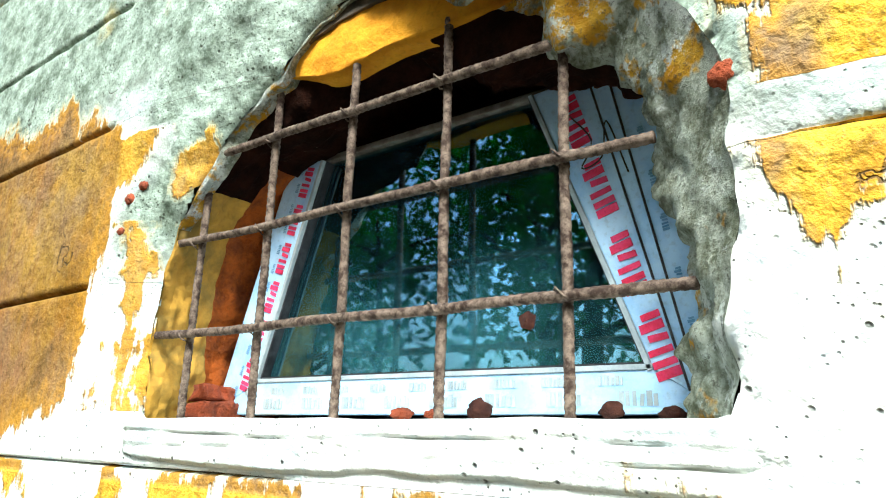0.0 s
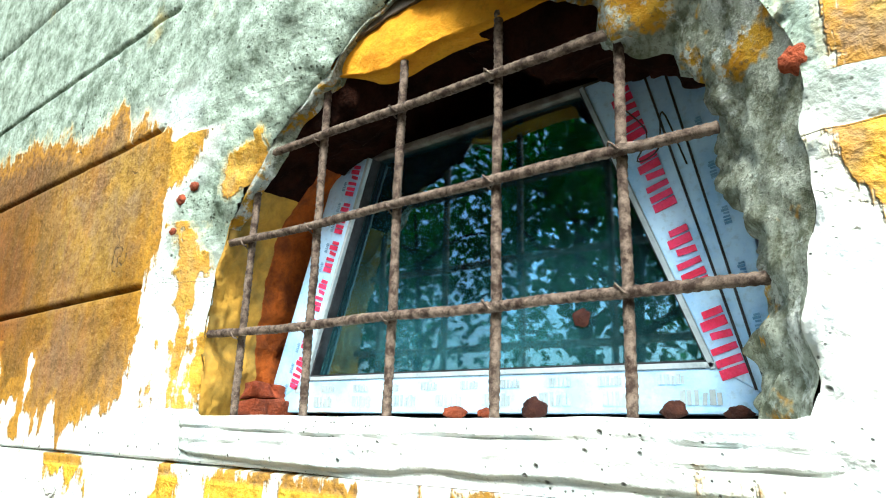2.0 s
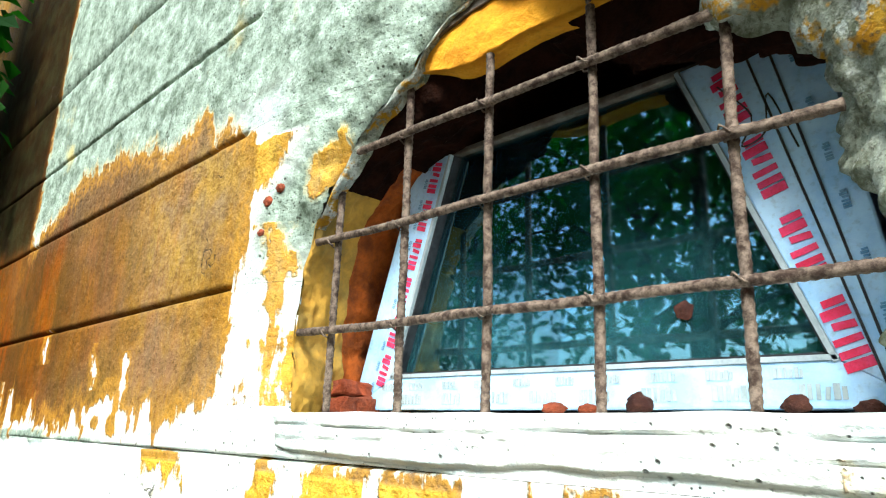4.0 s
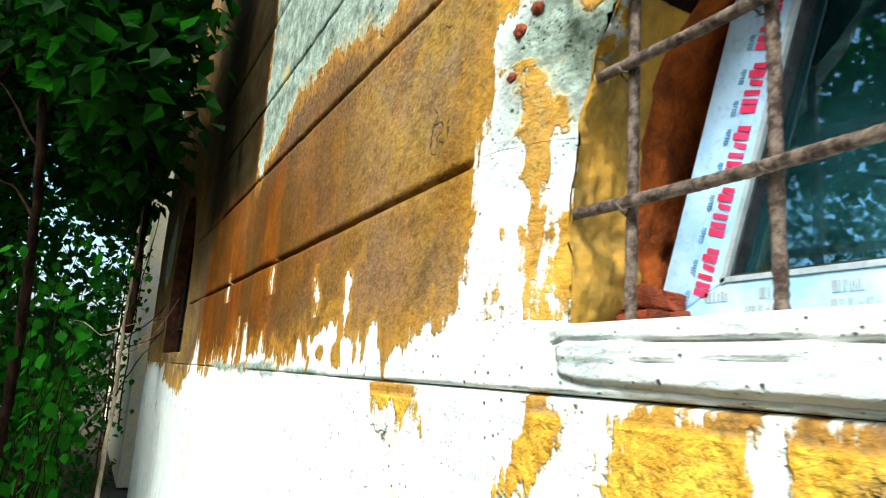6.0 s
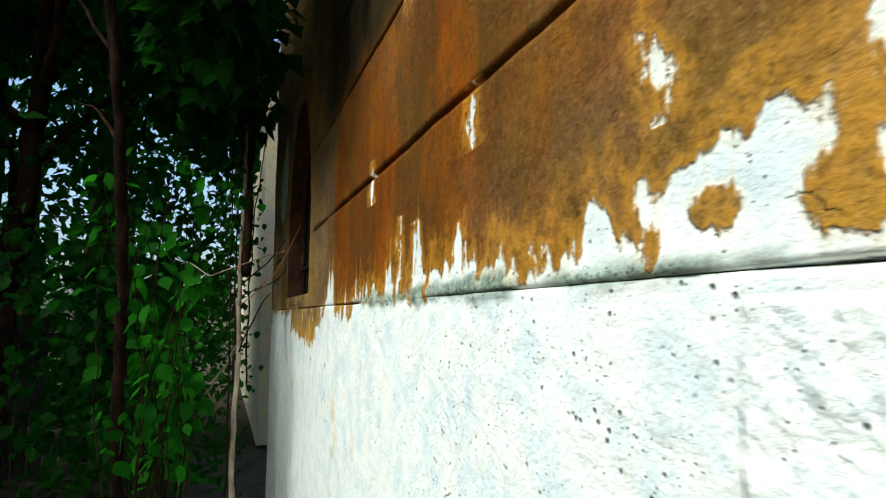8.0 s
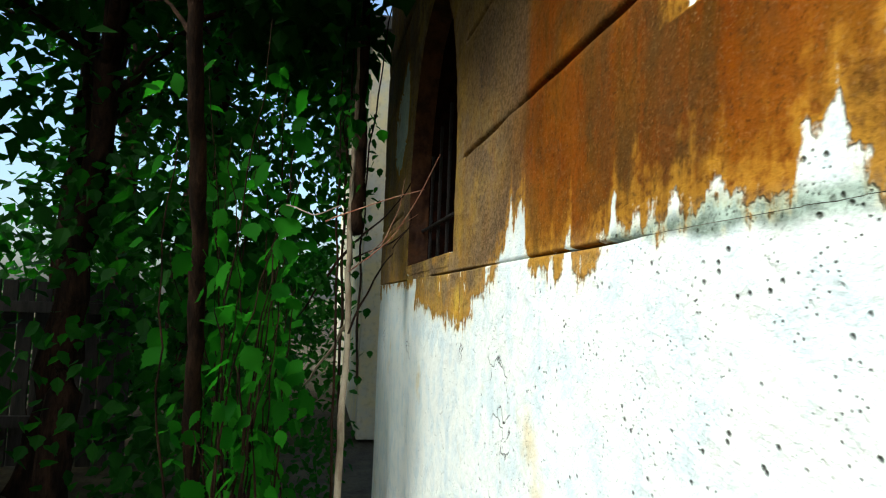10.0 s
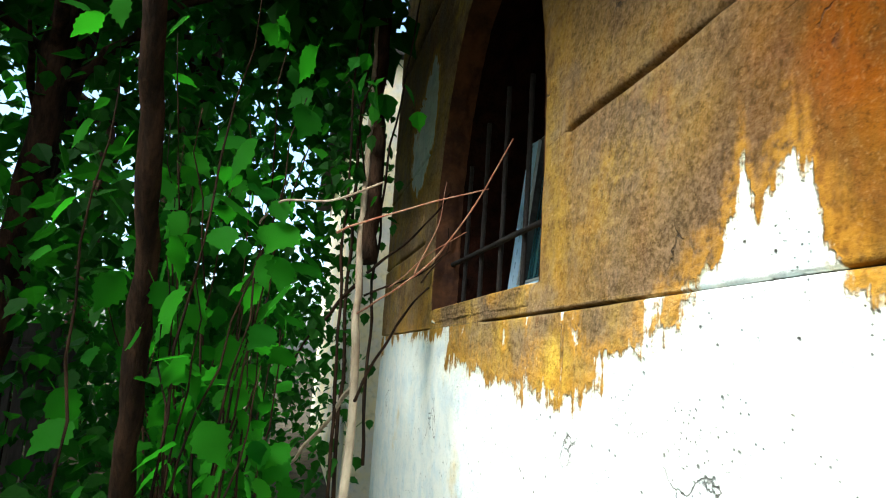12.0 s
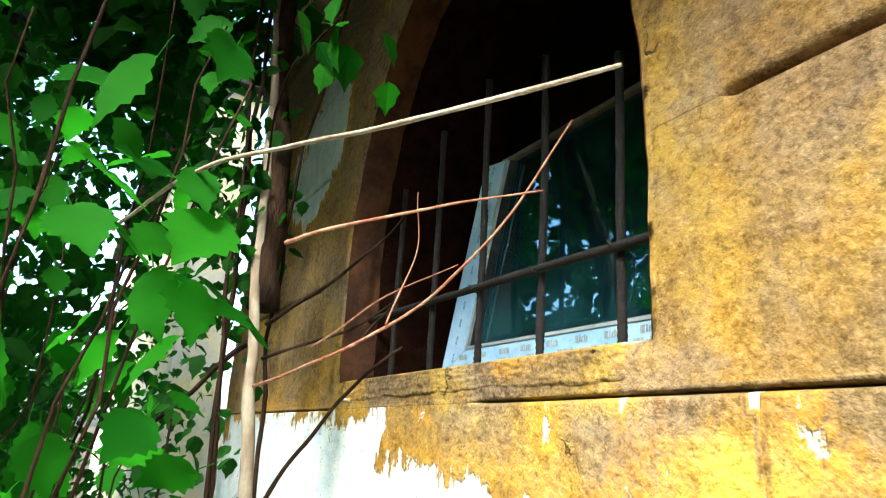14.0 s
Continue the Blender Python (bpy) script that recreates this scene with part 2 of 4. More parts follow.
WALL = wall_material()
# red-brown reveal; the recess's deep shade is put into its near-black colour
SHADED_REVEAL = mottled("shaded_brick_reveal", (0.020, 0.007, 0.004), (0.007, 0.004, 0.003), 14, 1.0, 0.02, 1.0, dist=0.01)
RUST_REVEAL = mottled("rust_red_reveal", (0.36, 0.085, 0.012), (0.15, 0.04, 0.012), 13, 0.95, 0.1, 1.0, dist=0.012)
# near-black iron for the bars of the second window
DARK_IRON = mottled("dark_bar_iron", (0.006, 0.005, 0.004), (0.016, 0.010, 0.008), 60, 0.8, 0.3, 0.7)
MORTAR = mottled("dark_joint_mortar", (0.05, 0.04, 0.03), (0.12, 0.09, 0.06), 30)
BROWN_REVEAL = mottled("stained_brown_reveal", (0.09, 0.035, 0.013), (0.03, 0.012, 0.007), 9, 0.9, 0.2, 0.8)
COLLAR = collar_material()
OLIVE_REVEAL = mottled("olive_ochre_reveal", (0.46, 0.25, 0.035), (0.20, 0.13, 0.03), 8, 0.9, 0.2, 0.9)
# top rail: grey brown and darker than the other rails
BROWN_RAIL = mottled("grey_brown_rail", (0.13, 0.115, 0.095), (0.07, 0.05, 0.04), 25, 0.7, 0.3, 0.4)
LINTEL = mottled("bright_ochre_lintel", (0.70, 0.32, 0.016), (0.56, 0.21, 0.010), 14, 0.9, 0.2, 0.9)
RUST = mottled("rusty_iron", (0.035, 0.019, 0.012), (0.21, 0.155, 0.115), 60, 0.85, 0.3, 0.9, metal=0.15, dist=0.003)
PVC = mottled("film_covered_pvc", (0.50, 0.71, 0.92), (0.33, 0.56, 0.84), 14, 0.3, 0.5, 0.15)
PVC_EDGE = mottled("grey_glazing_bead", (0.40, 0.45, 0.47), (0.28, 0.33, 0.35), 20, 0.4, 0.4, 0.2)
SEAL = mottled("black_rubber_seal", (0.015, 0.015, 0.017), (0.04, 0.04, 0.045), 30, 0.6)
PRINT = mottled("red_print", (0.62, 0.02, 0.07), (0.70, 0.05, 0.16), 40, 0.4, 0.4, 0.1)
PRINT_BLUE = mottled("blue_print", (0.10, 0.26, 0.48), (0.25, 0.42, 0.62), 40, 0.4, 0.4, 0.1)
GLASS = glass_material()
BRICK = mottled("crumbling_red_brick", (0.30, 0.065, 0.025), (0.16, 0.045, 0.025), 28, 0.95, 0.15, 1.0, dist=0.01)
BARK = mottled("dark_bark", (0.009, 0.006, 0.004), (0.034, 0.018, 0.010), 16, 1.0, 0.04, 1.0, (1, 1, 0.25), dist=0.012)
PALE_BARK = mottled("pale_bark", (0.36, 0.29, 0.20), (0.20, 0.14, 0.09), 18, 0.9, 0.2, 0.9, (1, 1, 0.3), dist=0.006)
TWIG = mottled("red_brown_twig", (0.26, 0.075, 0.035), (0.40, 0.22, 0.13), 40, 0.8, 0.3, 0.6)
DRY = mottled("dry_brown_leaf", (0.035, 0.011, 0.008), (0.07, 0.024, 0.014), 45, 0.8, 0.2, 0.8)
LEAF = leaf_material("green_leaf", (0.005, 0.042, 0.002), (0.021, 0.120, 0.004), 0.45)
# the same leaf much darker: the thicket's shade is put into its colour
LEAF_SHADED = leaf_material("shaded_green_leaf", (0.003, 0.016, 0.0015), (0.010, 0.042, 0.003), 0.2)
SOIL = mottled("leaf_littered_soil", (0.055, 0.042, 0.026), (0.09, 0.075, 0.04), 5, 0.95, 0.1, 1.0, dist=0.04)
PLANK = mottled("black_weathered_board", (0.020, 0.018, 0.016), (0.045, 0.038, 0.03), 9, 0.9, 0.2, 0.6, (1, 1, 0.15))
# the lack of light in the room is put into this near-black plaster
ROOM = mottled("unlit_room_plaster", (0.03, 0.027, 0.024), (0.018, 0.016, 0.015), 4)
FAR_WALL = mottled("pale_yellow_limewash", (0.80, 0.66, 0.36), (0.66, 0.60, 0.50), 3, 0.9, 0.2, 0.5)


# ---- mesh helpers ----
def raw(name, verts, faces, mat, parent=None, label="", smooth=True):
    """One mesh object from arrays of corners and faces (all quads or all triangles)."""
    me = bpy.data.meshes.new(name)
    verts, faces = np.asarray(verts, np.float32), np.asarray(faces, np.int32)
    me.vertices.add(len(verts))
    me.vertices.foreach_set("co", verts.ravel())
    k = faces.shape[1]
    me.loops.add(faces.size)
    me.loops.foreach_set("vertex_index", faces.ravel())
    me.polygons.add(len(faces))
    me.polygons.foreach_set("loop_start", np.arange(0, faces.size, k, dtype=np.int32))
    me.polygons.foreach_set("use_smooth", np.full(len(faces), smooth))
    me.update(calc_edges=True)
    me.validate()
    me.materials.append(mat)
    ob = new(name, me)
    if parent:
        ob.parent = parent
    if label:
        ob["label"] = label
    return ob


def part(name, bm, mat, parent=None, label="", smooth=False):
    me = bpy.data.meshes.new(name)
    bmesh.ops.recalc_face_normals(bm, faces=bm.faces)
    bm.to_mesh(me)
    bm.free()
    if smooth:
        me.polygons.foreach_set("use_smooth", np.full(len(me.polygons), True))
    me.materials.append(mat)
    ob = new(name, me)
    if parent:
        ob.parent = parent
    if label:
        ob["label"] = label
    return ob


def block(x0, x1, y0, y1, z0, z1, bevel=0.0, seg=2):
    bm = bmesh.new()
    bmesh.ops.create_cube(bm, size=1)
    for v in bm.verts:
        v.co = ((x0 + x1) / 2 + v.co.x * (x1 - x0), (y0 + y1) / 2 + v.co.y * (y1 - y0), (z0 + z1) / 2 + v.co.z * (z1 - z0))
    if bevel:
        bmesh.ops.bevel(bm, geom=bm.edges[:], offset=bevel, segments=seg, affect="EDGES", profile=0.6)
    return bm


def group_at(name, x, y, z):
    ob = new(name)
    ob.location = (x, y, z)
    return ob


def hang(ob, parent):
    """Makes ob, built in world places, a part of parent."""
    ob.parent = parent
    ob.matrix_parent_inverse = Matrix.Translation(-parent.location)
    return ob


def tube(points, radii, sides=8, wobble=0.0, ribs=0.0):
    """A round rod along points, with a radius at each; returns corners and quads."""
    pts = [Vector(p) for p in points]
    verts, faces = [], []
    for i, p in enumerate(pts):
        d = (pts[min(i + 1, len(pts) - 1)] - pts[max(i - 1, 0)]).normalized()
        u = d.orthogonal().normalized() if abs(d.z) > 0.99 else d.cross(Vector((0, 0, 1))).normalized()
        w = d.cross(u)
        for k in range(sides):
            a = 2 * math.pi * k / sides
            r = radii[i] * (1 + wobble * noise.noise((p * 23) + Vector((k * 1.7, 0, 0)))) + (ribs if i % 2 else 0)
            verts.append(p + u * math.cos(a) * r + w * math.sin(a) * r)
    n = len(pts)
    for i in range(n - 1):
        for k in range(sides):
            faces.append((i * sides + k, i * sides + (k + 1) % sides, (i + 1) * sides + (k + 1) % sides, (i + 1) * sides + k))
    verts += [pts[0], pts[-1]]
    for k in range(sides):
        faces.append((n * sides, (k + 1) % sides, k, k))
        faces.append((n * sides + 1, (n - 1) * sides + k, (n - 1) * sides + (k + 1) % sides, (n - 1) * sides + (k + 1) % sides))
    return verts, faces


def tube_ob(name, points, radii, mat, parent=None, label="", sides=8, wobble=0.0, ribs=0.0):
    v, f = tube(points, radii, sides, wobble, ribs)
    me = bpy.data.meshes.new(name)
    me.from_pydata([tuple(p) for p in v], [], [tuple(dict.fromkeys(q)) for q in f])
    me.polygons.foreach_set("use_smooth", np.full(len(me.polygons), True))
    me.materials.append(mat)
    ob = new(name, me)
    if parent:
        hang(ob, parent)
    if label:
        ob["label"] = label
    return ob


def curve_points(ctrl, n, jitter=0.0, seed=1):
    """n points on a smooth line through ctrl."""
    c = [Vector(p) for p in ctrl]
    c = [c[0] * 2 - c[1], *c, c[-1] * 2 - c[-2]]
    out = []
    for i in range(n):
        s = i / (n - 1) * (len(c) - 3)
        k = min(int(s), len(c) - 4)
        t = s - k
        a, b, d, e = c[k : k + 4]
        p = 0.5 * (2 * b + (d - a) * t + (2 * a - 5 * b + 4 * d - e) * t * t + (3 * b - a - 3 * d + e) * t**3)
        q = p * 7 + Vector((seed, seed * 2.3, 0))
        out.append(p + jitter * Vector((noise.noise(q), noise.noise(q + Vector((9, 0, 0))), 0.4 * noise.noise(q + Vector((0, 9, 0))))))
    return out


# ---- the wall ----
JOINTS = (1.5, 1.862, 2.247, 2.578, 2.95)
WALL_X0, WALL_X1, WALL_TOP = -7.02, 3.2, 5.2
# openings: centre, half width, springing, rise, sill height
OPEN = ((-0.305, 0.565, 1.75, 0.52, 1.582), (-5.165, 0.555, 1.88, 0.82, 1.568))
FLAT = (9.0, 9.0)


def ragged(k, ang):
    """How far the plaster edge of an opening wanders, by the angle round it."""
    amp = 0.024 if k == 0 else 0.008
    bulge = 0.08 * math.exp(-(((ang - 0.55) / 0.4) ** 2)) + 0.07 * math.exp(-(((ang - 1.65) / 0.35) ** 2)) if k == 0 else 0.0
    return bulge + amp * (noise.noise((3.1 * math.cos(ang) + 7 * k, 3.1 * math.sin(ang), 2.0)) + 0.6 * noise.noise((11 * math.cos(ang), 11 * math.sin(ang), 5.0 + k)))


def soffit(k, x):
    """The height of the low soffit at x."""
    return FLAT[k] + 0.012 * noise.noise((x * 5, 2.0, 0)) - 0.03 * smooth(-0.3, 0.1, x)


def smooth(lo, hi, v):
    t = min(1, max(0, (v - lo) / (hi - lo)))
    return t * t * (3 - 2 * t)


def opening_curve(k, s):
    """A point (x, z) on the edge of opening k; s runs from 0 at the sill's left end, round the arch, to 1 at its right end."""
    xc, hw, spring, rise, sill = OPEN[k]
    leg = spring - sill
    arc = math.pi * 0.5 * (hw + rise)
    d = s * (2 * leg + arc)
    if d < leg:
        x, z = xc - hw, sill + d
    elif d < leg + arc:
        a = math.pi * (1 - (d - leg) / arc)
        x, z = xc + hw * math.cos(a), spring + rise * math.sin(a)
    else:
        x, z = xc + hw, spring - (d - leg - arc)
    ang = math.atan2(z - spring, x - xc)
    w = ragged(k, ang) * min(1, max(0, (z - sill) / 0.05))
    return x + w * math.cos(ang), min(z + w * math.sin(ang), soffit(k, x))


def inside(k, x, z):
    """Signed reach: below 0 inside opening k."""
    xc, hw, spring, rise, sill = OPEN[k]
    ang = math.atan2(z - spring, x - xc)
    w = ragged(k, ang)
    if z > spring:
        q = math.hypot((x - xc) / (hw + w), (z - spring) / (rise + w))
        return max((q - 1) * min(hw, rise), z - soffit(k, x))
    return max(abs(x - xc) - hw - w, sill - z)


def rounding(x):
    """How much the arris of the first window is rounded off at x: on its left half and over its head."""
    return smooth(-0.05, -0.4, x)


def lerp_profile(x, pts):
    for (a, va), (b, vb) in zip(pts, pts[1:]):
        if a <= x <= b:
            return va + (vb - va) * (x - a) / (b - a)
    return pts[0][1] if x < pts[0][0] else pts[-1][1]


# lower rim of the paint, along the wall
LOWER = ((-7.1, 1.40), (-6.3, 1.46), (-5.5, 1.41), (-5.0, 1.36), (-4.45, 1.32), (-4.2, 1.39), (-4.05, 1.49), (-3.86, 1.64), (-3.80, 1.50),
         (-3.74, 1.45), (-3.5, 1.47), (-3.3, 1.52), (-2.9, 1.53), (-2.45, 1.54), (-2.2, 1.52), (-1.95, 1.57), (-1.72, 1.58), (-1.63, 1.54),
         (-1.48, 1.55), (-1.42, 1.60), (-1.36, 1.51), (-1.28, 1.58), (-1.1, 1.60), (-1.03, 1.66), (-0.95, 1.75))
# upper rim of the paint, beside the first window
UPPER = ((-2.9, 2.24), (-2.6, 2.33), (-2.27, 2.43), (-1.86, 2.42), (-1.74, 2.41), (-1.48, 2.33), (-1.36, 2.37), (-1.29, 2.39), (-1.22, 2.30), (-1.14, 2.28), (-1.03, 2.24), (-0.9, 2.2))
# long drips that break away from the rim: place, top, bottom, half width
DRIPS = ((-1.60, 1.735, 1.60, 0.014), (-1.845, 1.775, 1.70, 0.012), (-1.70, 1.665, 1.55, 0.016), (-2.36, 1.86, 1.80, 0.014), (-3.17, 1.90, 1.83, 0.016),
         (-2.72, 1.66, 1.5, 0.014), (-2.84, 1.69, 1.6, 0.012), (-2.58, 1.60, 1.5, 0.02), (-2.43, 1.62, 1.5, 0.03), (-3.86, 1.62, 1.5, 0.02))


def wall_skin(x, z):
    """For a spot on the wall: how bare it is (over 0: paint gone), how grey, how light the paint, and how far it stands out."""
    p = Vector((x, 0, z))
    low = lerp_profile(x, LOWER)
    spike = max(0.0, noise.noise((x * 11, 3.0, 0.0))) ** 1.2 * 0.10 + max(0.0, noise.noise((x * 27, 8.0, 0.0))) ** 1.0 * 0.11
    spike *= 0.35 if x < -4 else 0.45 if -2.05 < x < -1.6 else 0.8
    bare = (low + spike - z) * 0.8
    for dx, top, bot, hw in DRIPS:
        if bot - 0.05 < z < top + 0.02 and abs(x - dx) < 0.1:
            wd = hw * (0.6 + 0.9 * smooth(top, bot, z)) * smooth(top + 0.004, top - 0.03, z)
            bare = max(bare, (wd - abs(x - dx)) * 1.6)
    if -3.3 < x < -1.0 and abs(bare) < 0.12:
        bare += 0.035 * noise.noise(p * 13) + 0.02 * noise.noise(p * 31) + (0.06 * noise.noise(p * 19) if -2.0 < x < -1.55 else 0)
    d1 = inside(0, x, z)
    grey = 0.0
    # cement collar and lost paint round the first window
    if x > -3:
        ring = 0.13 + 0.10 * noise.noise(p * 3.0)
        if z > 1.56:
            if x < -0.265:
                ring = 0.16 + 0.022 * noise.noise(p * 9) if z < 2.2 else 0.16 + ring + 0.2 * smooth(2.2, 2.5, z)
            else:
                ring = 0.035 + 0.04 * noise.noise(p * 8.0)
                if z < 1.88:
                    ring += 0.03 * smooth(1.88, 1.72, z)
                if 1.866 < z < 1.915 + 0.02 * noise.noise((x * 9, 2.0, 1.0)):
                    ring = 0.30
            bare = max(bare, ring - d1)
            grey = max(grey, smooth(ring * 1.2, ring * 0.5, d1) * smooth(1.72, 2.0, z))
        up = lerp_profile(x, UPPER) + 0.03 * noise.noise((x * 6.0, 1.0, 0)) + 0.02 * noise.noise((x * 17, 1.0, 0))
        if -2.84 < x < 0.3:
            bare = max(bare, min((z - up) * 0.8, (x + 2.82) * 1.0))
            grey = max(grey, smooth(2.1, 2.4, z))
        # ochre clinging to the head of the arris beside the window, and one rust run down the bare band
        if -1.05 < x < -0.3 and z < 2.3:
            keep = 0.03 + 0.04 * noise.noise(p * 6) + 0.02 * noise.noise(p * 20) - abs(d1 - 0.03) - max(0.0, abs(z - 2.09) - 0.02)
            bare = min(bare, -keep * 1.3) if 1.95 < z < 2.25 else bare
            edge = 0.03 * noise.noise(p * 11) - d1
            bare = min(bare, -edge * 1.2) if 1.60 < z < 1.80 else bare
            run = 0.024 + 0.035 * noise.noise((x * 5, 0, z * 9.0)) + 0.015 * noise.noise(p * 25) - abs(x + 0.905 - 0.05 * (z - 1.83))
            if 1.60 < z < 2.0:
                bare = min(bare, -run * smooth(1.60, 1.72, z) * smooth(2.0, 1.95, z) * 1.4)
        # yellow blocks under the sill, parted by pale mortar
        if z < 1.50 and x > -1.05:
            wob = 0.018 * noise.noise(p * 7) + 0.008 * noise.noise(p * 23)
            lean = x - 0.75 * (z - 1.43)
            for a, b in ((-0.90, -0.815), (-0.705, -0.535), (-0.505, -0.33), (-0.30, -0.12), (-0.09, 0.12), (0.15, 0.34)):
                u = lean if b < -0.8 else x
                worn = max(a - u, u - b, z - 1.492, (1.36 if b < -0.5 else 1.30) - z) + wob
                if a > -0.4:
                    worn = max(worn, 0.01 - 0.12 * noise.noise((x * 4.6 + 0.4, 1.7, z * 6.2)))
                bare = min(bare, worn * 1.4)
        if x > 0.26 and z < 1.87:
            bare = max(bare, -0.02 + 0.07 * smooth(1.80, 1.62, z) - 0.13 * smooth(0.30, 0.44, x) + 0.10 * noise.noise(p * 5.5) + 0.07 * noise.noise(p * 19))
    # ochre left under the ledge beside the window
    if -1.75 < x < -1.1 and 1.36 < z < 1.497:
        bare = min(bare, max(0.05 - 0.35 * noise.noise((x * 5, 9.0, z * 4)) - 0.09, abs(x + 1.39) - 0.19, (1.452 - z) + 0.03 * noise.noise((x * 13, 2, 0))))
    # grey plaster beyond the second window, worn patches under it
    if x < -5.6:
        bare = max(bare, 0.20 + 0.14 * noise.noise(p * 3.3) - math.hypot((x + 6.15) * 0.9, (z - 2.42) * 0.75))
        grey = max(grey, 0.5 * smooth(1.8, 2.0, z))
    if x < -3.9 and z < 1.5:
        bare = max(bare, 0.16 * noise.noise((x * 9, 3.0, z * 9.0)) - 0.06)
        bare = max(bare, min(x + 6.9, -5.42 - x, 1.485 - z) * 0.9 + 0.06 * noise.noise((x * 8, 7.0, z * 5)))
    if 1.33 < z < 1.50 and abs(x + 4.46 + 0.006 * noise.noise((3.0, 1.0, z * 9))) < 0.007:
        bare = max(bare, 0.012 + 0.03 * noise.noise((1.0, 6.0, z * 6)))
    # broken, weathered cement along the ledge joint
    if -3.5 < x < -1.7:
        rot = 0.013 + 0.028 * noise.noise((x * 3.1, 5.0, z * 4)) + 0.02 * noise.noise((x * 11, 2.0, z * 14))
        rot *= smooth(-3.5, -3.2, x) * smooth(-1.7, -2.0, x)
        near = rot - abs(z - 1.508)
        if near > -0.02:
            bare = max(bare, near * 1.4)
            grey = max(grey, smooth(-0.012, 0.006, near))
    # mask of the painted shade and stain, left of the bare patch
    shade_stain = smooth(-2.80, -2.90, x) * smooth(2.20, 2.34, z + 0.05 * noise.noise(p * 5)) * smooth(-4.4, -3.9, x) * 0.9
    tone = 0.0
    tone = max(tone, smooth(-3.5, -4.3, x) * 0.85, 0.75 * smooth(-3.0, -1.1, x), smooth(-0.98, -0.8, x), smooth(1.56, 1.44, z) * 0.9)
    tone = min(1, max(0, tone + 0.35 * noise.noise(p * 1.9)))
    if x > 0.28 or (z < 1.48 and x > -1.75):
        tone = 1.75
    elif -1.0 < x < -0.3 and z > 1.5:
        tone = 1.25
    if x < -3.84 and bare < 0:
        if z > 1.51:
            grey = max(grey, smooth(-4.49, -4.43, x) * smooth(-3.80, -3.88, x) * min(1, max(0, 0.75 + 0.9 * noise.noise(p * 3.1))))
        else:
            tone = 1.12 + 0.3 * noise.noise(p * 4)
    # relief: waves of the trowel, and crusty cement where the paint is gone round the window
    out = 0.004 * noise.noise(p * 3.3) + 0.0018 * noise.noise(p * 17)
    crust = (grey if x > -3 else 0.0) * (0.6 if z > 2.2 else 1.0)
    if x > -0.265:
        crust = max(crust, smooth(0.14, 0.03, d1) if z > 1.56 else 0)
    out += crust * (0.006 * noise.noise(p * 9) + 0.005 * noise.noise(p * 33) + 0.004 * noise.noise(p * 70) + 0.003)
    if x > -1.2 and 1.56 < z < 2.6:
        lip = smooth(0.20, 0.04, d1) * smooth(1.9, 2.05, z)
        out += lip * (0.016 * noise.noise(p * 13) + 0.008 * noise.noise(p * 37))
    return bare, grey, tone, shade_stain, out


def joint_depth(x, z):
    """How deep the groove at height z is cut at x: nothing in the plain bands round the windows."""
    d = 0.028 * max(smooth(-0.45, -0.1, noise.noise((x * 1.3, z * 5, 3.0))), 0.8 if -3.6 < x < -1.0 else 0.0)
    if z < 1.55:
        d *= smooth(-0.05, 0.12, noise.noise((x * 0.9 + 0.35, 6.0, 0.0)) + 0.28 * smooth(-3.6, -3.9, x) + (0.5 if -1.62 < x < -1.05 or -3.8 < x < -3.2 else 0))
        d *= 1 - 0.7 * smooth(-3.3, -3.1, x) * smooth(-1.62, -1.75, x)
        return d * smooth(0.4, -0.2, x)
    for (xc, hw, *_), lo, hi in zip(OPEN, (0.17, 0.19), (0.07, 0.13)):
        d *= 1 - smooth(xc - hw - lo - 0.02, xc - hw - lo, x) * smooth(xc + hw + hi + 0.02, xc + hw + hi, x)
    return d


wall = tagged(new("wall_front"), "old house wall of flaking ochre plaster in long courses", "wall", kind="structure")


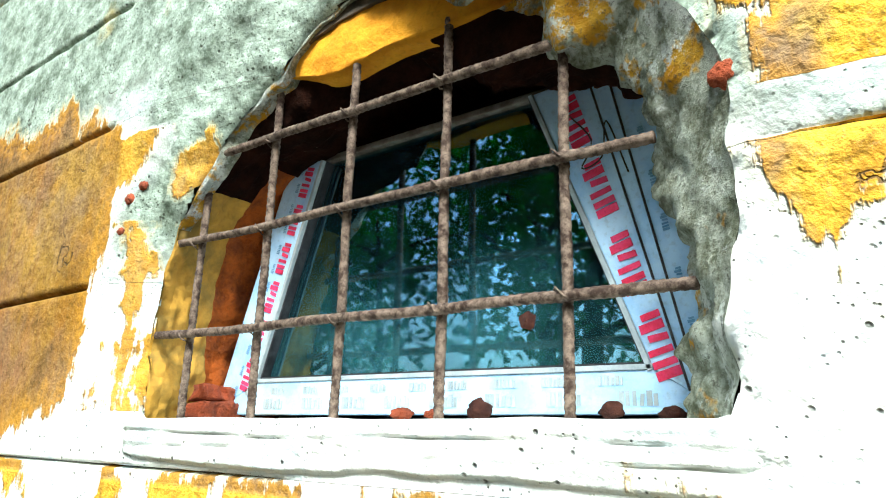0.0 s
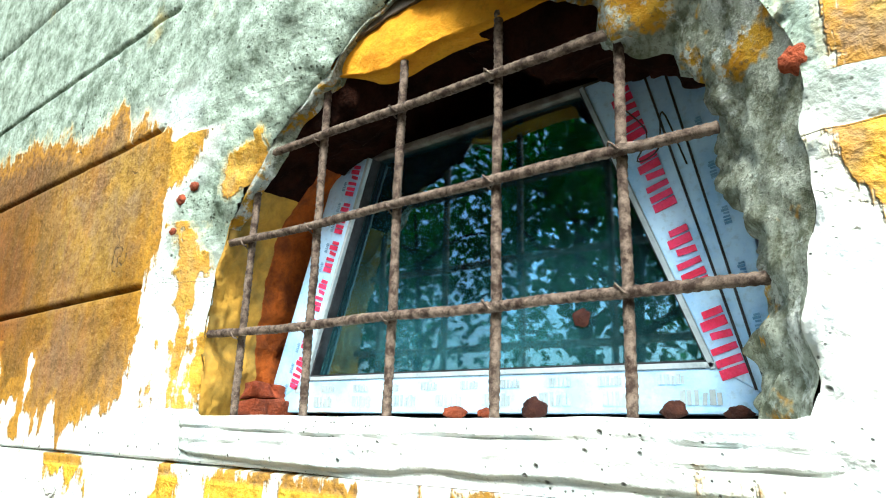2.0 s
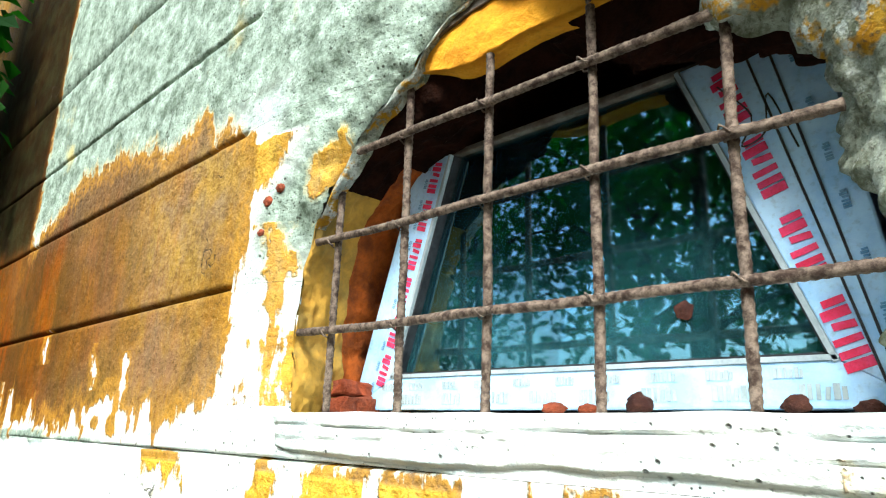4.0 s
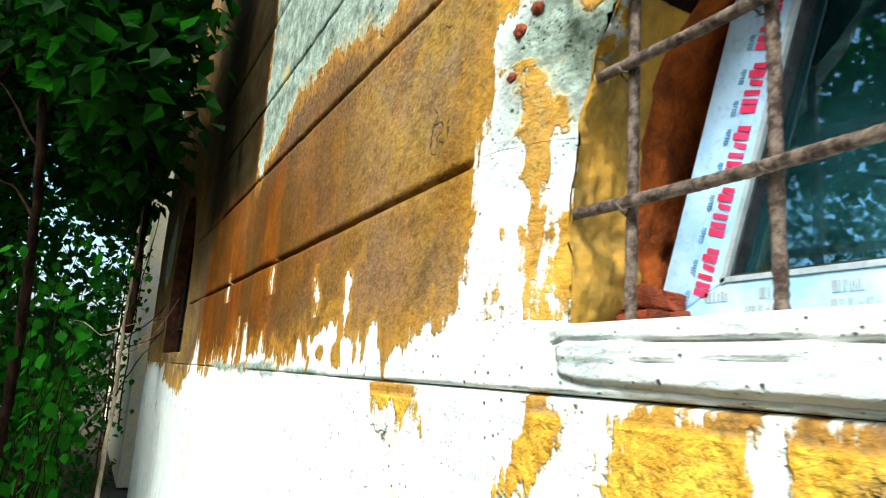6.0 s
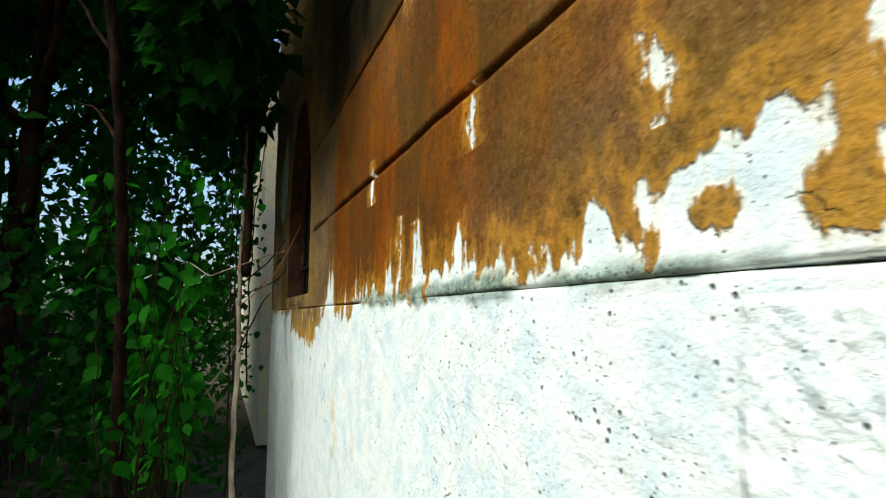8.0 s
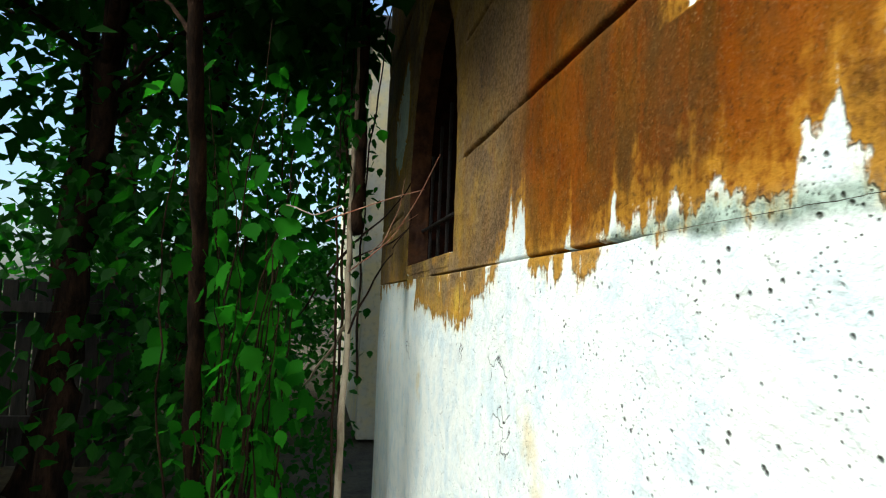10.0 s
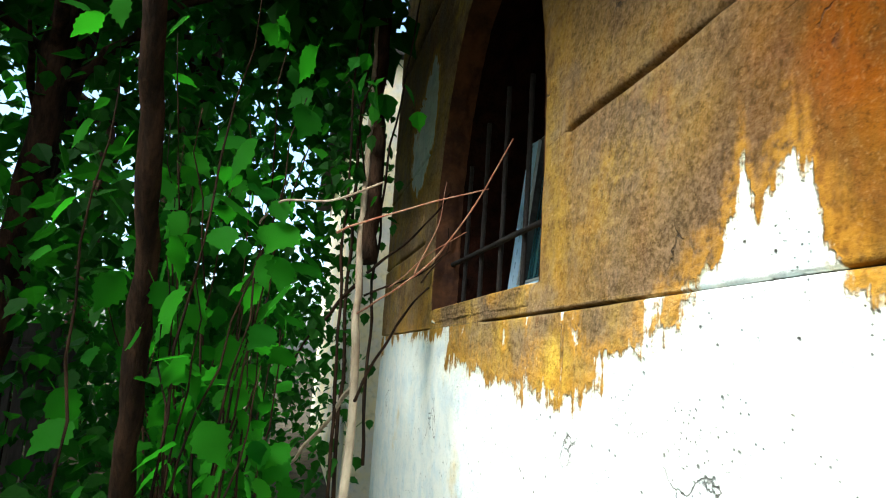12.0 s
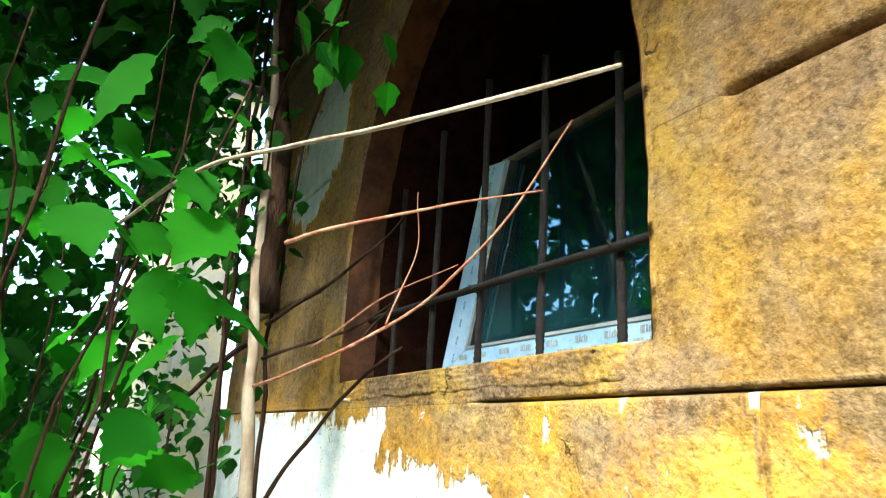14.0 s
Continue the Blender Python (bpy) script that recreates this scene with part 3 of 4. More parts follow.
def course(z0, z1):
    """One long band of plaster between two grooves, with the openings left out of it."""
    xs, x = [], WALL_X0
    while x < WALL_X1:
        xs.append(x)
        x += 0.010 if x > -6.0 and x < 0.7 else 0.03
    xs.append(WALL_X1)
    lo = 1.2 if z0 == 0 else z0
    zs = list(np.linspace(0, 1.2, 12))[:-1] if z0 == 0 else []
    n = max(2, int((z1 - lo) / (0.010 if lo < 2.9 else 0.06)))
    zs += [lo + 0.0004, lo + 0.0016, lo + 0.0045] + [lo + (z1 - lo) * i / n for i in range(1, n)] + [z1 - 0.0045, z1 - 0.0016, z1 - 0.0004]
    nx, nz = len(xs), len(zs)
    verts = np.zeros((nz, nx, 3))
    vals = np.zeros((nz, nx, 4))
    gone = np.zeros((nz, nx), bool)
    w0, w1 = (0.0026 if q < 1.51 else 0.0065 for q in (z0, z1))
    for i, x in enumerate(xs):
        g0, g1 = joint_depth(x, z0) if z0 else 0, joint_depth(x, z1)
        for j, z in enumerate(zs):
            b, g, t, dk, out = wall_skin(x, z)
            e0, e1 = z - z0, z1 - z
            y = -out
            if z0 and e0 < w0:
                y += g0 * (1 - e0 / w0)
            if e1 < w1:
                y += g1 * (1 - e1 / w1)
            px, pz = x, z
            if -1.2 < x < 0.4 and 1.56 < z < 2.6:
                y += 0.062 * rounding(x) * max(0.0, 1 - max(0.0, inside(0, x, z)) / (0.12 + 0.08 * smooth(1.95, 2.15, z))) ** 1.35
            for k in range(2):
                d = inside(k, x, z)
                if d < 0.011:
                    gone[j, i] = d < 0
                    xc, hw, spring, rise, sill = OPEN[k]
                    if z > spring:
                        ang = math.atan2(z - spring, x - xc)
                        w = ragged(k, ang)
                        q = math.hypot((x - xc) / (hw + w), (z - spring) / (rise + w))
                        px, pz = (x, soffit(k, x)) if z - soffit(k, x) > (q - 1) * min(hw, rise) else (xc + (x - xc) / q, spring + (z - spring) / q)
                    elif abs(x - xc) - hw > sill - z - 0.012 and z > sill - 0.012:
                        w = ragged(k, math.atan2(z - spring, x - xc))
                        px = xc + math.copysign(hw + w, x - xc)
                    else:
                        pz = sill
                    y += 0.006
                    break
            verts[j, i] = (px, y, pz)
            vals[j, i] = (b, g, t, dk)
    idx = np.arange(nz * nx).reshape(nz, nx)
    a, b, c, d = idx[:-1, :-1], idx[:-1, 1:], idx[1:, 1:], idx[1:, :-1]
    hole = gone[:-1, :-1] & gone[:-1, 1:] & gone[1:, 1:] & gone[1:, :-1]
    some = gone[:-1, :-1].astype(int) + gone[:-1, 1:] + gone[1:, 1:] + gone[1:, :-1]
    hole |= some >= 3
    keep = ~hole
    faces = np.stack([a[keep], b[keep], c[keep], d[keep]], 1)
    ob = raw("plaster_course", verts.reshape(-1, 3), faces, WALL, wall)
    for n, name in enumerate(("bare", "grey", "tone", "shade_stain")):
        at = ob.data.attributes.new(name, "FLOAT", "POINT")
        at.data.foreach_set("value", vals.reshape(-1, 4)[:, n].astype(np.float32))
    return ob


for z0, z1 in zip((0, *JOINTS), (*JOINTS, WALL_TOP)):
    course(z0, z1)


def core_with_arches():
    """The masonry behind the plaster: piers between the openings, and the spandrels over them."""
    bm = bmesh.new()

    def prism(poly, y0, y1):
        f = [bm.verts.new((x, y0, z)) for x, z in poly]
        b = [bm.verts.new((x, y1, z)) for x, z in poly]
        bm.faces.new(f)
        bm.faces.new(b[::-1])
        for i in range(len(poly)):
            j = (i + 1) % len(poly)
            bm.faces.new((f[j], f[i], b[i], b[j]))

    y0, y1 = 0.070, 0.42
    edges = []
    for k in (1, 0):
        xc, hw, spring, rise, sill = OPEN[k]
        edges += [xc - hw - 0.05, xc + hw + 0.05]
    xs = [WALL_X0 + 0.01, *edges, WALL_X1]
    for a, b in zip(xs[::2], xs[1::2]):
        prism([(a, 0), (b, 0), (b, WALL_TOP), (a, WALL_TOP)], y0, y1)
    for k in (1, 0):
        xc, hw, spring, rise, sill = OPEN[k]
        a, b = xc - hw - 0.05, xc + hw + 0.05
        flat = FLAT[k] + 0.04
        prism([(a, 0), (b, 0), (b, sill - 0.03), (a, sill - 0.03)], y0, y1)
        m = 24
        pts = [(xc + (hw + 0.05) * math.cos(math.pi * i / m), min(flat, spring + (rise + 0.05) * math.sin(math.pi * i / m))) for i in range(m + 1)]
        for (xa, za), (xb, zb) in zip(pts, pts[1:]):
            prism([(xb, zb), (xa, za), (xa, WALL_TOP), (xb, WALL_TOP)], y0, y1)
    return bm


part("masonry_core", core_with_arches(), MORTAR, wall, "dark masonry seen in the open joints")


def reveal(k, y0, y1, mat, ins, label, s0=0.0, s1=1.0):
    """The plastered side of an opening between two depths; ins: how far it has closed in by each."""
    n, m = 220, 16
    xc, hw, spring, rise, sill = OPEN[k]
    verts = []
    for j in range(m + 1):
        f = j / m
        y = y0 + (y1 - y0) * f
        depth = y
        for i in range(n + 1):
            y = depth
            x, z = opening_curve(k, s0 + (s1 - s0) * i / n)
            p = Vector((x, y * 2, z))
            ang = math.atan2(z - spring, x - xc)
            rough = min(1, depth * 14)
            close = ins[0] + (ins[1] - ins[0]) * f
            if k == 0:
                side = smooth(0.45, 0.9, -math.cos(ang))
                close = close * (1 - side) - side * 0.12 * max(0.0, y - 0.07)
                close += 0.055 * smooth(0.15, 0.45, math.cos(ang)) * smooth(1.72, 1.95, z) * smooth(0.0, 0.09, depth) * smooth(0.2, 0.11, depth)
                y = max(y, 0.062 * rounding(x))
                close *= 1 - smooth(0.78, 0.93, ang) * smooth(2.45, 2.25, ang) * smooth(0.11, 0.09, depth)
            rag = 1.9 if k == 0 and math.cos(ang) > 0.3 else 1.0
            r = -close + rag * rough * ((0.010 if k or x < -0.6 else 0.018) * noise.noise(p * 7) + 0.010 * noise.noise(p * 21) + 0.005 * noise.noise(p * 55))
            up = max(0.0, math.sin(ang)) * (0.35 if z > soffit(k, x) - 0.01 else 1)
            verts.append((x + r * math.cos(ang), y, z + r * up))
    faces = [(j * (n + 1) + i, j * (n + 1) + i + 1, (j + 1) * (n + 1) + i + 1, (j + 1) * (n + 1) + i) for j in range(m) for i in range(n)]
    return raw("window_reveal", verts, faces, mat, wall, label)


def lintel():
    """A low ochre band across the head of the first arch, set back behind the cement collar."""
    xs, zs = np.linspace(-0.565, 0.13, 120), np.linspace(0, 1, 16)
    verts = []
    for x in xs:
        base = 2.222 + 0.012 * noise.noise((x * 6, 3.0, 0)) + 0.02 * smooth(-0.4, -0.53, x)
        for f in (1.0, 0.5, 0.0):
            verts.append((x, 0.082 + 0.05 * f, base + 0.004 * noise.noise((x * 20, f * 6, 1))))
        for f in zs:
            z = base + 0.006 + f * 0.26
            verts.append((x, 0.076 + 0.008 * noise.noise((x * 7, z * 7, 0)) + 0.004 * noise.noise((x * 30, z * 30, 2)) + 0.01 * max(0, 1 - f * 12), z))
    n = len(zs) + 3
    faces = [(i * n + j, (i + 1) * n + j, (i + 1) * n + j + 1, i * n + j + 1) for i in range(len(xs) - 1) for j in range(n - 1)]
    return raw("lintel", verts, faces, LINTEL, wall, "bright ochre plastered lintel band")


lintel()
reveal(0, 0.004, 0.095, OLIVE_REVEAL, (0.0, 0.03), "chipped olive ochre splay of the window", 0.0, 0.20)
reveal(0, 0.004, 0.095, COLLAR, (0.0, 0.06), "chipped cement and ochre splay of the window", 0.20, 1.0)
reveal(0, 0.095, 0.20, OLIVE_REVEAL, (0.03, 0.03), "olive ochre plastered reveal", 0.0, 0.25)
reveal(0, 0.095, 0.20, SHADED_REVEAL, (0.06, 0.06), "near-black shaded head of the reveal", 0.25, 0.80)
reveal(0, 0.095, 0.20, COLLAR, (0.06, 0.07), "rough grey cement reveal", 0.80, 1.0)
reveal(0, 0.20, 0.45, RUST_REVEAL, (0.03, 0.05), "rust red broken reveal", 0.0, 0.30)
reveal(0, 0.20, 0.45, SHADED_REVEAL, (0.06, 0.05), "red-brown reveal coloured nearly black with shade", 0.30, 1.0)
reveal(1, 0.004, 0.10, BROWN_REVEAL, (0.0, 0.012), "stained brown window splay")
reveal(1, 0.10, 0.45, SHADED_REVEAL, (0.012, 0.02), "red-brown reveal coloured nearly black with shade")


def plain_wall(name, label, bm, mat):
    return tagged(part(name, bm, mat), label, "wall", kind="structure")


plain_wall("wall_end", "pale plastered end wall of the old house", block(WALL_X0 - 0.005, WALL_X0 + 0.35, 0.012, 6.0, 0, WALL_TOP), FAR_WALL)
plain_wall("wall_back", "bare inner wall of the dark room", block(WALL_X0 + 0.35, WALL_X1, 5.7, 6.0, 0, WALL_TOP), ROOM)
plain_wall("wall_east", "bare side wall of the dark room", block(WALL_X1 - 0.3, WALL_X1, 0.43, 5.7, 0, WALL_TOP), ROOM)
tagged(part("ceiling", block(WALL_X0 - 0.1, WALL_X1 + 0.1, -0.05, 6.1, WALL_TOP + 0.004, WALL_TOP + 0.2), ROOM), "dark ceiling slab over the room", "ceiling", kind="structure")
tagged(part("floor", block(WALL_X0 + 0.35, WALL_X1 - 0.3, 0.43, 5.7, 0.0, 0.06), ROOM), "unlit dark floor inside the house", "floor", kind="structure")


# ---- ground, one sheet to the horizon ----
def ground_sheet():
    bm = bmesh.new()
    bmesh.ops.create_grid(bm, x_segments=120, y_segments=120, size=60)
    for v in bm.verts:
        v.co.x = math.copysign(abs(v.co.x / 60) ** 2.2 * 900, v.co.x)
        v.co.y = math.copysign(abs(v.co.y / 60) ** 2.2 * 900, v.co.y)
        near = smooth(30, 8, v.co.length)
        v.co.z = 0.05 * near * noise.noise(v.co * 0.7) - 0.03
    return bm


tagged(part("ground", ground_sheet(), SOIL, smooth=True), "dark bare soil with leaf litter along the wall", "ground", kind="structure")


# ---- windows ----
def prism_xz(poly, y0, y1, bevel=0.0):
    bm = bmesh.new()
    f = [bm.verts.new((x, y0, z)) for x, z in poly]
    b = [bm.verts.new((x, y1, z)) for x, z in poly]
    bm.faces.new(f)
    bm.faces.new(b[::-1])
    for i in range(len(poly)):
        j = (i + 1) % len(poly)
        bm.faces.new((f[j], f[i], b[i], b[j]))
    bmesh.ops.recalc_face_normals(bm, faces=bm.faces)
    if bevel:
        bmesh.ops.bevel(bm, geom=bm.edges[:], offset=bevel, segments=2, affect="EDGES", profile=0.6)
    return bm


def between(a, b, f):
    return (a[0] + (b[0] - a[0]) * f, a[1] + (b[1] - a[1]) * f)


def strip(p, q, half, shift=0.0):
    """The corners of a thin strip from p to q in the plane of a frame."""
    dx, dz = q[0] - p[0], q[1] - p[1]
    n = math.hypot(dx, dz)
    u, w = (dx / n, dz / n), (-dz / n, dx / n)
    return [(p[0] + w[0] * (shift - half), p[1] + w[1] * (shift - half)), (q[0] + w[0] * (shift - half), q[1] + w[1] * (shift - half)),
            (q[0] + w[0] * (shift + half), q[1] + w[1] * (shift + half)), (p[0] + w[0] * (shift + half), p[1] + w[1] * (shift + half))]


def print_marks(parent, p, q, size, y, mat, gap, seed, shift=0.0):
    """Printed marks of the protective film along a rail: groups of slanting bars and blocks."""
    r = random.Random(seed)
    dx, dz = q[0] - p[0], q[1] - p[1]
    n = math.hypot(dx, dz)
    u, w = (dx / n, dz / n), (-dz / n, dx / n)
    bm = bmesh.new()

    def bar(s0, s1, h0, h1, lean=0.0):
        cs = []
        for s, h in ((s0, h0), (s1, h0), (s1 + lean, h1), (s0 + lean, h1)):
            a, c = s, h - size / 2 + shift
            cs.append(bm.verts.new((p[0] + u[0] * a + w[0] * c, y, p[1] + u[1] * a + w[1] * c)))
        f = bm.faces.new(cs)
        ex = bmesh.ops.extrude_face_region(bm, geom=[f])
        bmesh.ops.translate(bm, vec=(0, 0.0012, 0), verts=[v for v in ex["geom"] if isinstance(v, bmesh.types.BMVert)])

    s = 0.012 * r.random()
    k = size * 0.24
    while s + size * 3.2 < n:
        for g in range(3):
            o = s + g * size * 0.98
            bar(o, o + k * (1.1 if g == 1 else 1.6), 0, size)
            bar(o + k * 2.0, o + k * 3.2, 0, size * (0.8 if g else 1.0), k * (0.4 if g == 1 else 0.0))
        s += size * 3.2 + gap * (0.8 + 0.4 * r.random())
    return hang(part("film_print", bm, mat), parent)


def pvc_window(name, dx, label, wide=0.0):
    """A trapezium of white plastic profile with its film still on, round one dusty pane."""
    win = tagged(group_at(name, dx - 0.35, 0.27, 1.6), label, "window", kind="structure")
    il0, il1, ir1, ir0 = (dx - 0.775, 1.667), (dx - 0.612, 2.152), (dx - 0.082 + wide, 2.152), (dx + 0.102 + wide, 1.662)
    ol0, ol1, or1, or0 = (dx - 0.905, 1.600), (dx - 0.715, 2.166), (dx + 0.125 + wide, 2.166), (dx + 0.200 + wide, 1.600)
    y0, y1 = 0.258, 0.335
    rails = {}
    for key, poly in (("bottom_rail", [ol0, or0, ir0, il0]), ("left_stile", [ol0, il0, il1, ol1]),
                      ("right_stile", [ir0, or0, or1, ir1]), ("top_rail", [il1, ir1, or1, ol1])):
        rails[key] = hang(part(key, prism_xz(poly, y0 + (0.012 if key == "top_rail" else 0), y1, 0.004), PVC if key != "top_rail" else BROWN_RAIL), win)
        rails[key]["label"] = "grey brown plastic rail" if key == "top_rail" else "white plastic profile in printed film"
    # glazing bead and rubber seal round the pane
    for a, b, par in ((il0, ir0, "bottom_rail"), (il0, il1, "left_stile"), (ir0, ir1, "right_stile")):
        sgn = 1 if par != "left_stile" else -1
        hang(part("glazing_bead", prism_xz(strip(a, b, 0.004, 0.004 * sgn), y0 - 0.003, y0 + 0.03, 0.001), PVC_EDGE), rails[par])
        hang(part("rubber_seal", prism_xz(strip(a, b, 0.002, 0.010 * sgn), y0 + 0.006, y0 + 0.03), SEAL), rails[par])
    # two long grooves between the fixed frame and the sash
    for f in (0.50, 0.66):
        hang(part("rubber_seal", prism_xz(strip(between(ir0, or0, f), between(ir1, or1, f), 0.0018), y0 - 0.0015, y0 + 0.004), SEAL), rails["right_stile"])
    # printed film
    yf = y0 - 0.002
    if not wide:
        print_marks(rails["left_stile"], between(il0, ol0, 0.27), between(il1, ol1, 0.27), 0.026, yf, PRINT, 0.006, 3)
    print_marks(rails["left_stile"], between(il0, ol0, 0.50), between(il1, ol1, 0.50), 0.008, yf, PRINT_BLUE, 0.02, 5)
    if not wide:
        print_marks(rails["right_stile"], between(ir0, or0, 0.26), between(ir1, or1, 0.26), 0.036, yf, PRINT, 0.020, 4)
    print_marks(rails["right_stile"], between(ir0, or0, 0.80), between(ir1, or1, 0.80), 0.010, yf, PRINT_BLUE, 0.05, 8)
    print_marks(rails["bottom_rail"], (ol0[0] + 0.16, 1.622), (or0[0] - 0.03, 1.622), 0.021, yf, PVC_EDGE, 0.045, 6)
    print_marks(rails["bottom_rail"], (ol0[0] + 0.10, 1.648), (or0[0] - 0.06, 1.648), 0.014, yf, PVC_EDGE, 0.05, 7)
    pane = hang(part("pane", prism_xz([il0, ir0, ir1, il1], 0.285, 0.290), GLASS), win)
    pane["label"] = "dusty dark pane reflecting trees"
    return win


def bar_points(a, b, n, bow):
    a, b = Vector(a), Vector(b)
    out = []
    for i in range(n):
        f = i / (n - 1)
        p = a.lerp(b, f)
        out.append(p + bow * Vector((noise.noise(p * 4), 0.5 * noise.noise(p * 4 + Vector((5, 0, 0))), noise.noise(p * 4 + Vector((0, 5, 0))))))
    return out


def window_grille(dx, label, sill, tops, iron):
    """Rusty ribbed reinforcing bars let into the reveal: five upright, three across and tied at the crossings."""
    g = tagged(group_at("window_grille", dx - 0.35, 0.085, sill), label, "window grille")
    ups = (-0.772, -0.566, -0.357, -0.150, 0.054)
    for x, top in zip(ups, tops):
        n = int((top - sill) / 0.006)
        tube_ob("upright_bar", bar_points((dx + x, 0.088, sill - 0.012), (dx + x + 0.004, 0.090, top), n, 0.004), [0.0072] * n, iron, g, sides=8, wobble=0.22, ribs=0.0011)
    for z, a, b in ((1.745, -0.935, 0.225), (1.937, -0.888, 0.185), (2.118, -0.80, 0.085))[: 3 if iron is RUST else 1]:
        n = int((b - a) / 0.006)
        tube_ob("cross_bar", bar_points((dx + a, 0.073, z + 0.006), (dx + b, 0.075, z - 0.006), n, 0.004), [0.0075] * n, iron, g, sides=8, wobble=0.22, ribs=0.0011)
        for x in ups:
            if a + 0.05 < x < b:
                p = Vector((dx + x, 0.080, z - 0.001))
                loop = [p + Vector((0.013 * math.cos(t), 0.016 * math.sin(t), 0.008 * math.sin(2 * t))) for t in np.linspace(0, 5.6, 12)]
                tube_ob("tie_wire", loop, [0.0016] * 12, iron, g, sides=5)
    return g


pvc_window("window_1", 0.0, "trapezoid white plastic window in torn protective film")
pvc_window("window_2", -4.71, "trapezoid plastic window behind bars, half hidden by twigs", 0.06)
window_grille(0.0, "rusty grille of ribbed reinforcing bars", OPEN[0][4], (2.135, 2.245, 2.258, 2.245, 2.17), RUST)
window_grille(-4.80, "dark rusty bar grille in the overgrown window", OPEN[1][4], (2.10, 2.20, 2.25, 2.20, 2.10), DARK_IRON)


def sill_slab(k, left, right, proud, drop, mat, label, seed):
    """A worn sill: a thick crust with a broken front edge and open cracks."""
    xc, hw, spring, rise, sill = OPEN[k]
    x0, x1 = xc - hw - left, xc + hw + right
    nx = int((x1 - x0) / 0.008)
    prof = []
    for i in range(9):
        prof.append((0.34 - 0.30 * i / 8, 0.004))
    for f in np.linspace(0, 1, 26):
        prof.append((None, f))
    verts, n = [], len(prof)
    for i in range(nx + 1):
        x = x0 + (x1 - x0) * i / nx
        end = smooth(x0, x0 + 0.06, x) * smooth(x1, x1 - 0.06, x)
        inn = smooth(xc - hw - 0.015, xc - hw + 0.01, x) * smooth(xc + hw + 0.015, xc + hw - 0.01, x)
        lip = 0.012 * noise.noise((x * 3, seed, 0)) + 0.006 * noise.noise((x * 14, seed, 1))
        for y, f in prof:
            if y is not None:
                yy = y if inn > 0.5 else min(y, 0.03)
                verts.append((x, yy, sill + 0.006 + 0.004 * noise.noise((x * 9, y * 9, seed)) - 0.012 * (1 - end)))
            else:
                z = sill + 0.003 - f * (drop + lip)
                step = 0.5 * smooth(0.28, 0.34, f + 0.10 * noise.noise((x * 3.5, 2, seed))) + 0.5 * smooth(0.62, 0.68, f + 0.12 * noise.noise((x * 2.7, 7, seed)))
                c1 = 0.012 * math.exp(-(((f - 0.34 + 0.16 * noise.noise((x * 3.5, 2, seed))) / 0.014) ** 2)) * smooth(-0.1, 0.25, noise.noise((x * 2.2, 5, seed)))
                c2 = 0.014 * math.exp(-(((f - 0.66 + 0.16 * noise.noise((x * 2.7, 7, seed))) / 0.014) ** 2)) * smooth(-0.2, 0.2, noise.noise((x * 1.9, 11, seed)))
                if k:
                    c1 = c2 = 0.0
                yy = -proud * (1 - 0.15 * step) * end * (1 - 0.9 * smooth(0.90, 1.0, f)) + c1 + c2
                yy += 0.002 * noise.noise((x * 9, f * 3, seed)) + 0.002 * noise.noise((x * 40, f * 9, seed)) + 0.010 * (1 - end)
                if f < 0.06:
                    yy += 0.008 * (1 - f / 0.06)
                verts.append((x, yy, z))
    faces = [(i * n + j, (i + 1) * n + j, (i + 1) * n + j + 1, i * n + j + 1) for i in range(nx) for j in range(n - 1)]
    ob = raw("window_sill", verts, faces, mat)
    for name, base in (("bare", 0.16), ("grey", 0.12), ("tone", 1.0), ("shade_stain", 0.0)):
        at = ob.data.attributes.new(name, "FLOAT", "POINT")
        if name == "bare":
            val = [base + (0.30 if k == 0 else 0.34) * noise.noise((v[0] * 4, seed, v[2] * 9)) - (0.28 if k else 0) for v in verts]
        elif name == "grey":
            val = [max(0, base + 0.8 * noise.noise((v[0] * 3, seed + 4, v[2] * 6))) for v in verts]
        else:
            val = [base] * len(verts)
        at.data.foreach_set("value", np.array(val, np.float32))
    return tagged(ob, label, "window sill", kind="structure")


sill_slab(0, -0.03, 0.05, 0.013, 0.072, WALL, "cracked whitewashed window sill in broken layers", 3.3)
sill_slab(1, 0.0, 0.0, 0.004, 0.05, WALL, "thin weathered window sill under the overgrown window", 8.1)


# ---- loose bits at the first window ----
def lump(name, loc, size, mat, label, category, seed, flat=1.0, parent=None, sub=3):
    bm = bmesh.new()
    bmesh.ops.create_icosphere(bm, subdivisions=sub, radius=1)
    for v in bm.verts:
        d = 1 + 0.35 * noise.noise(v.co * 1.6 + Vector((seed, 0, 0))) + 0.15 * noise.noise(v.co * 5 + Vector((0, seed, 0)))
        v.co = Vector((v.co.x * size * d, v.co.y * size * d * 0.8, v.co.z * size * d * flat))
    low = min(v.co.z for v in bm.verts)
    for v in bm.verts:
        v.co += Vector(loc) - Vector((0, 0, low))
    ob = part(name, bm, mat, smooth=True)
    return tagged(ob, label, category) if not parent else hang(ob, parent)


def rubble_brick(x, z, sx, sz, seed):
    bm = block(x - sx, x + sx, 0.17, 0.27, z, z + sz, 0.006, 2)
    bmesh.ops.subdivide_edges(bm, edges=bm.edges[:], cuts=4, use_grid_fill=True)
    for v in bm.verts:
        v.co += 0.020 * Vector((noise.noise(v.co * 30 + Vector((seed, 0, 0))), noise.noise(v.co * 30 + Vector((0, seed, 0))), 0.5 * noise.noise(v.co * 30)))
    part("brick", bm, BRICK, wall, "crumbling red brick in the raw reveal", smooth=False)


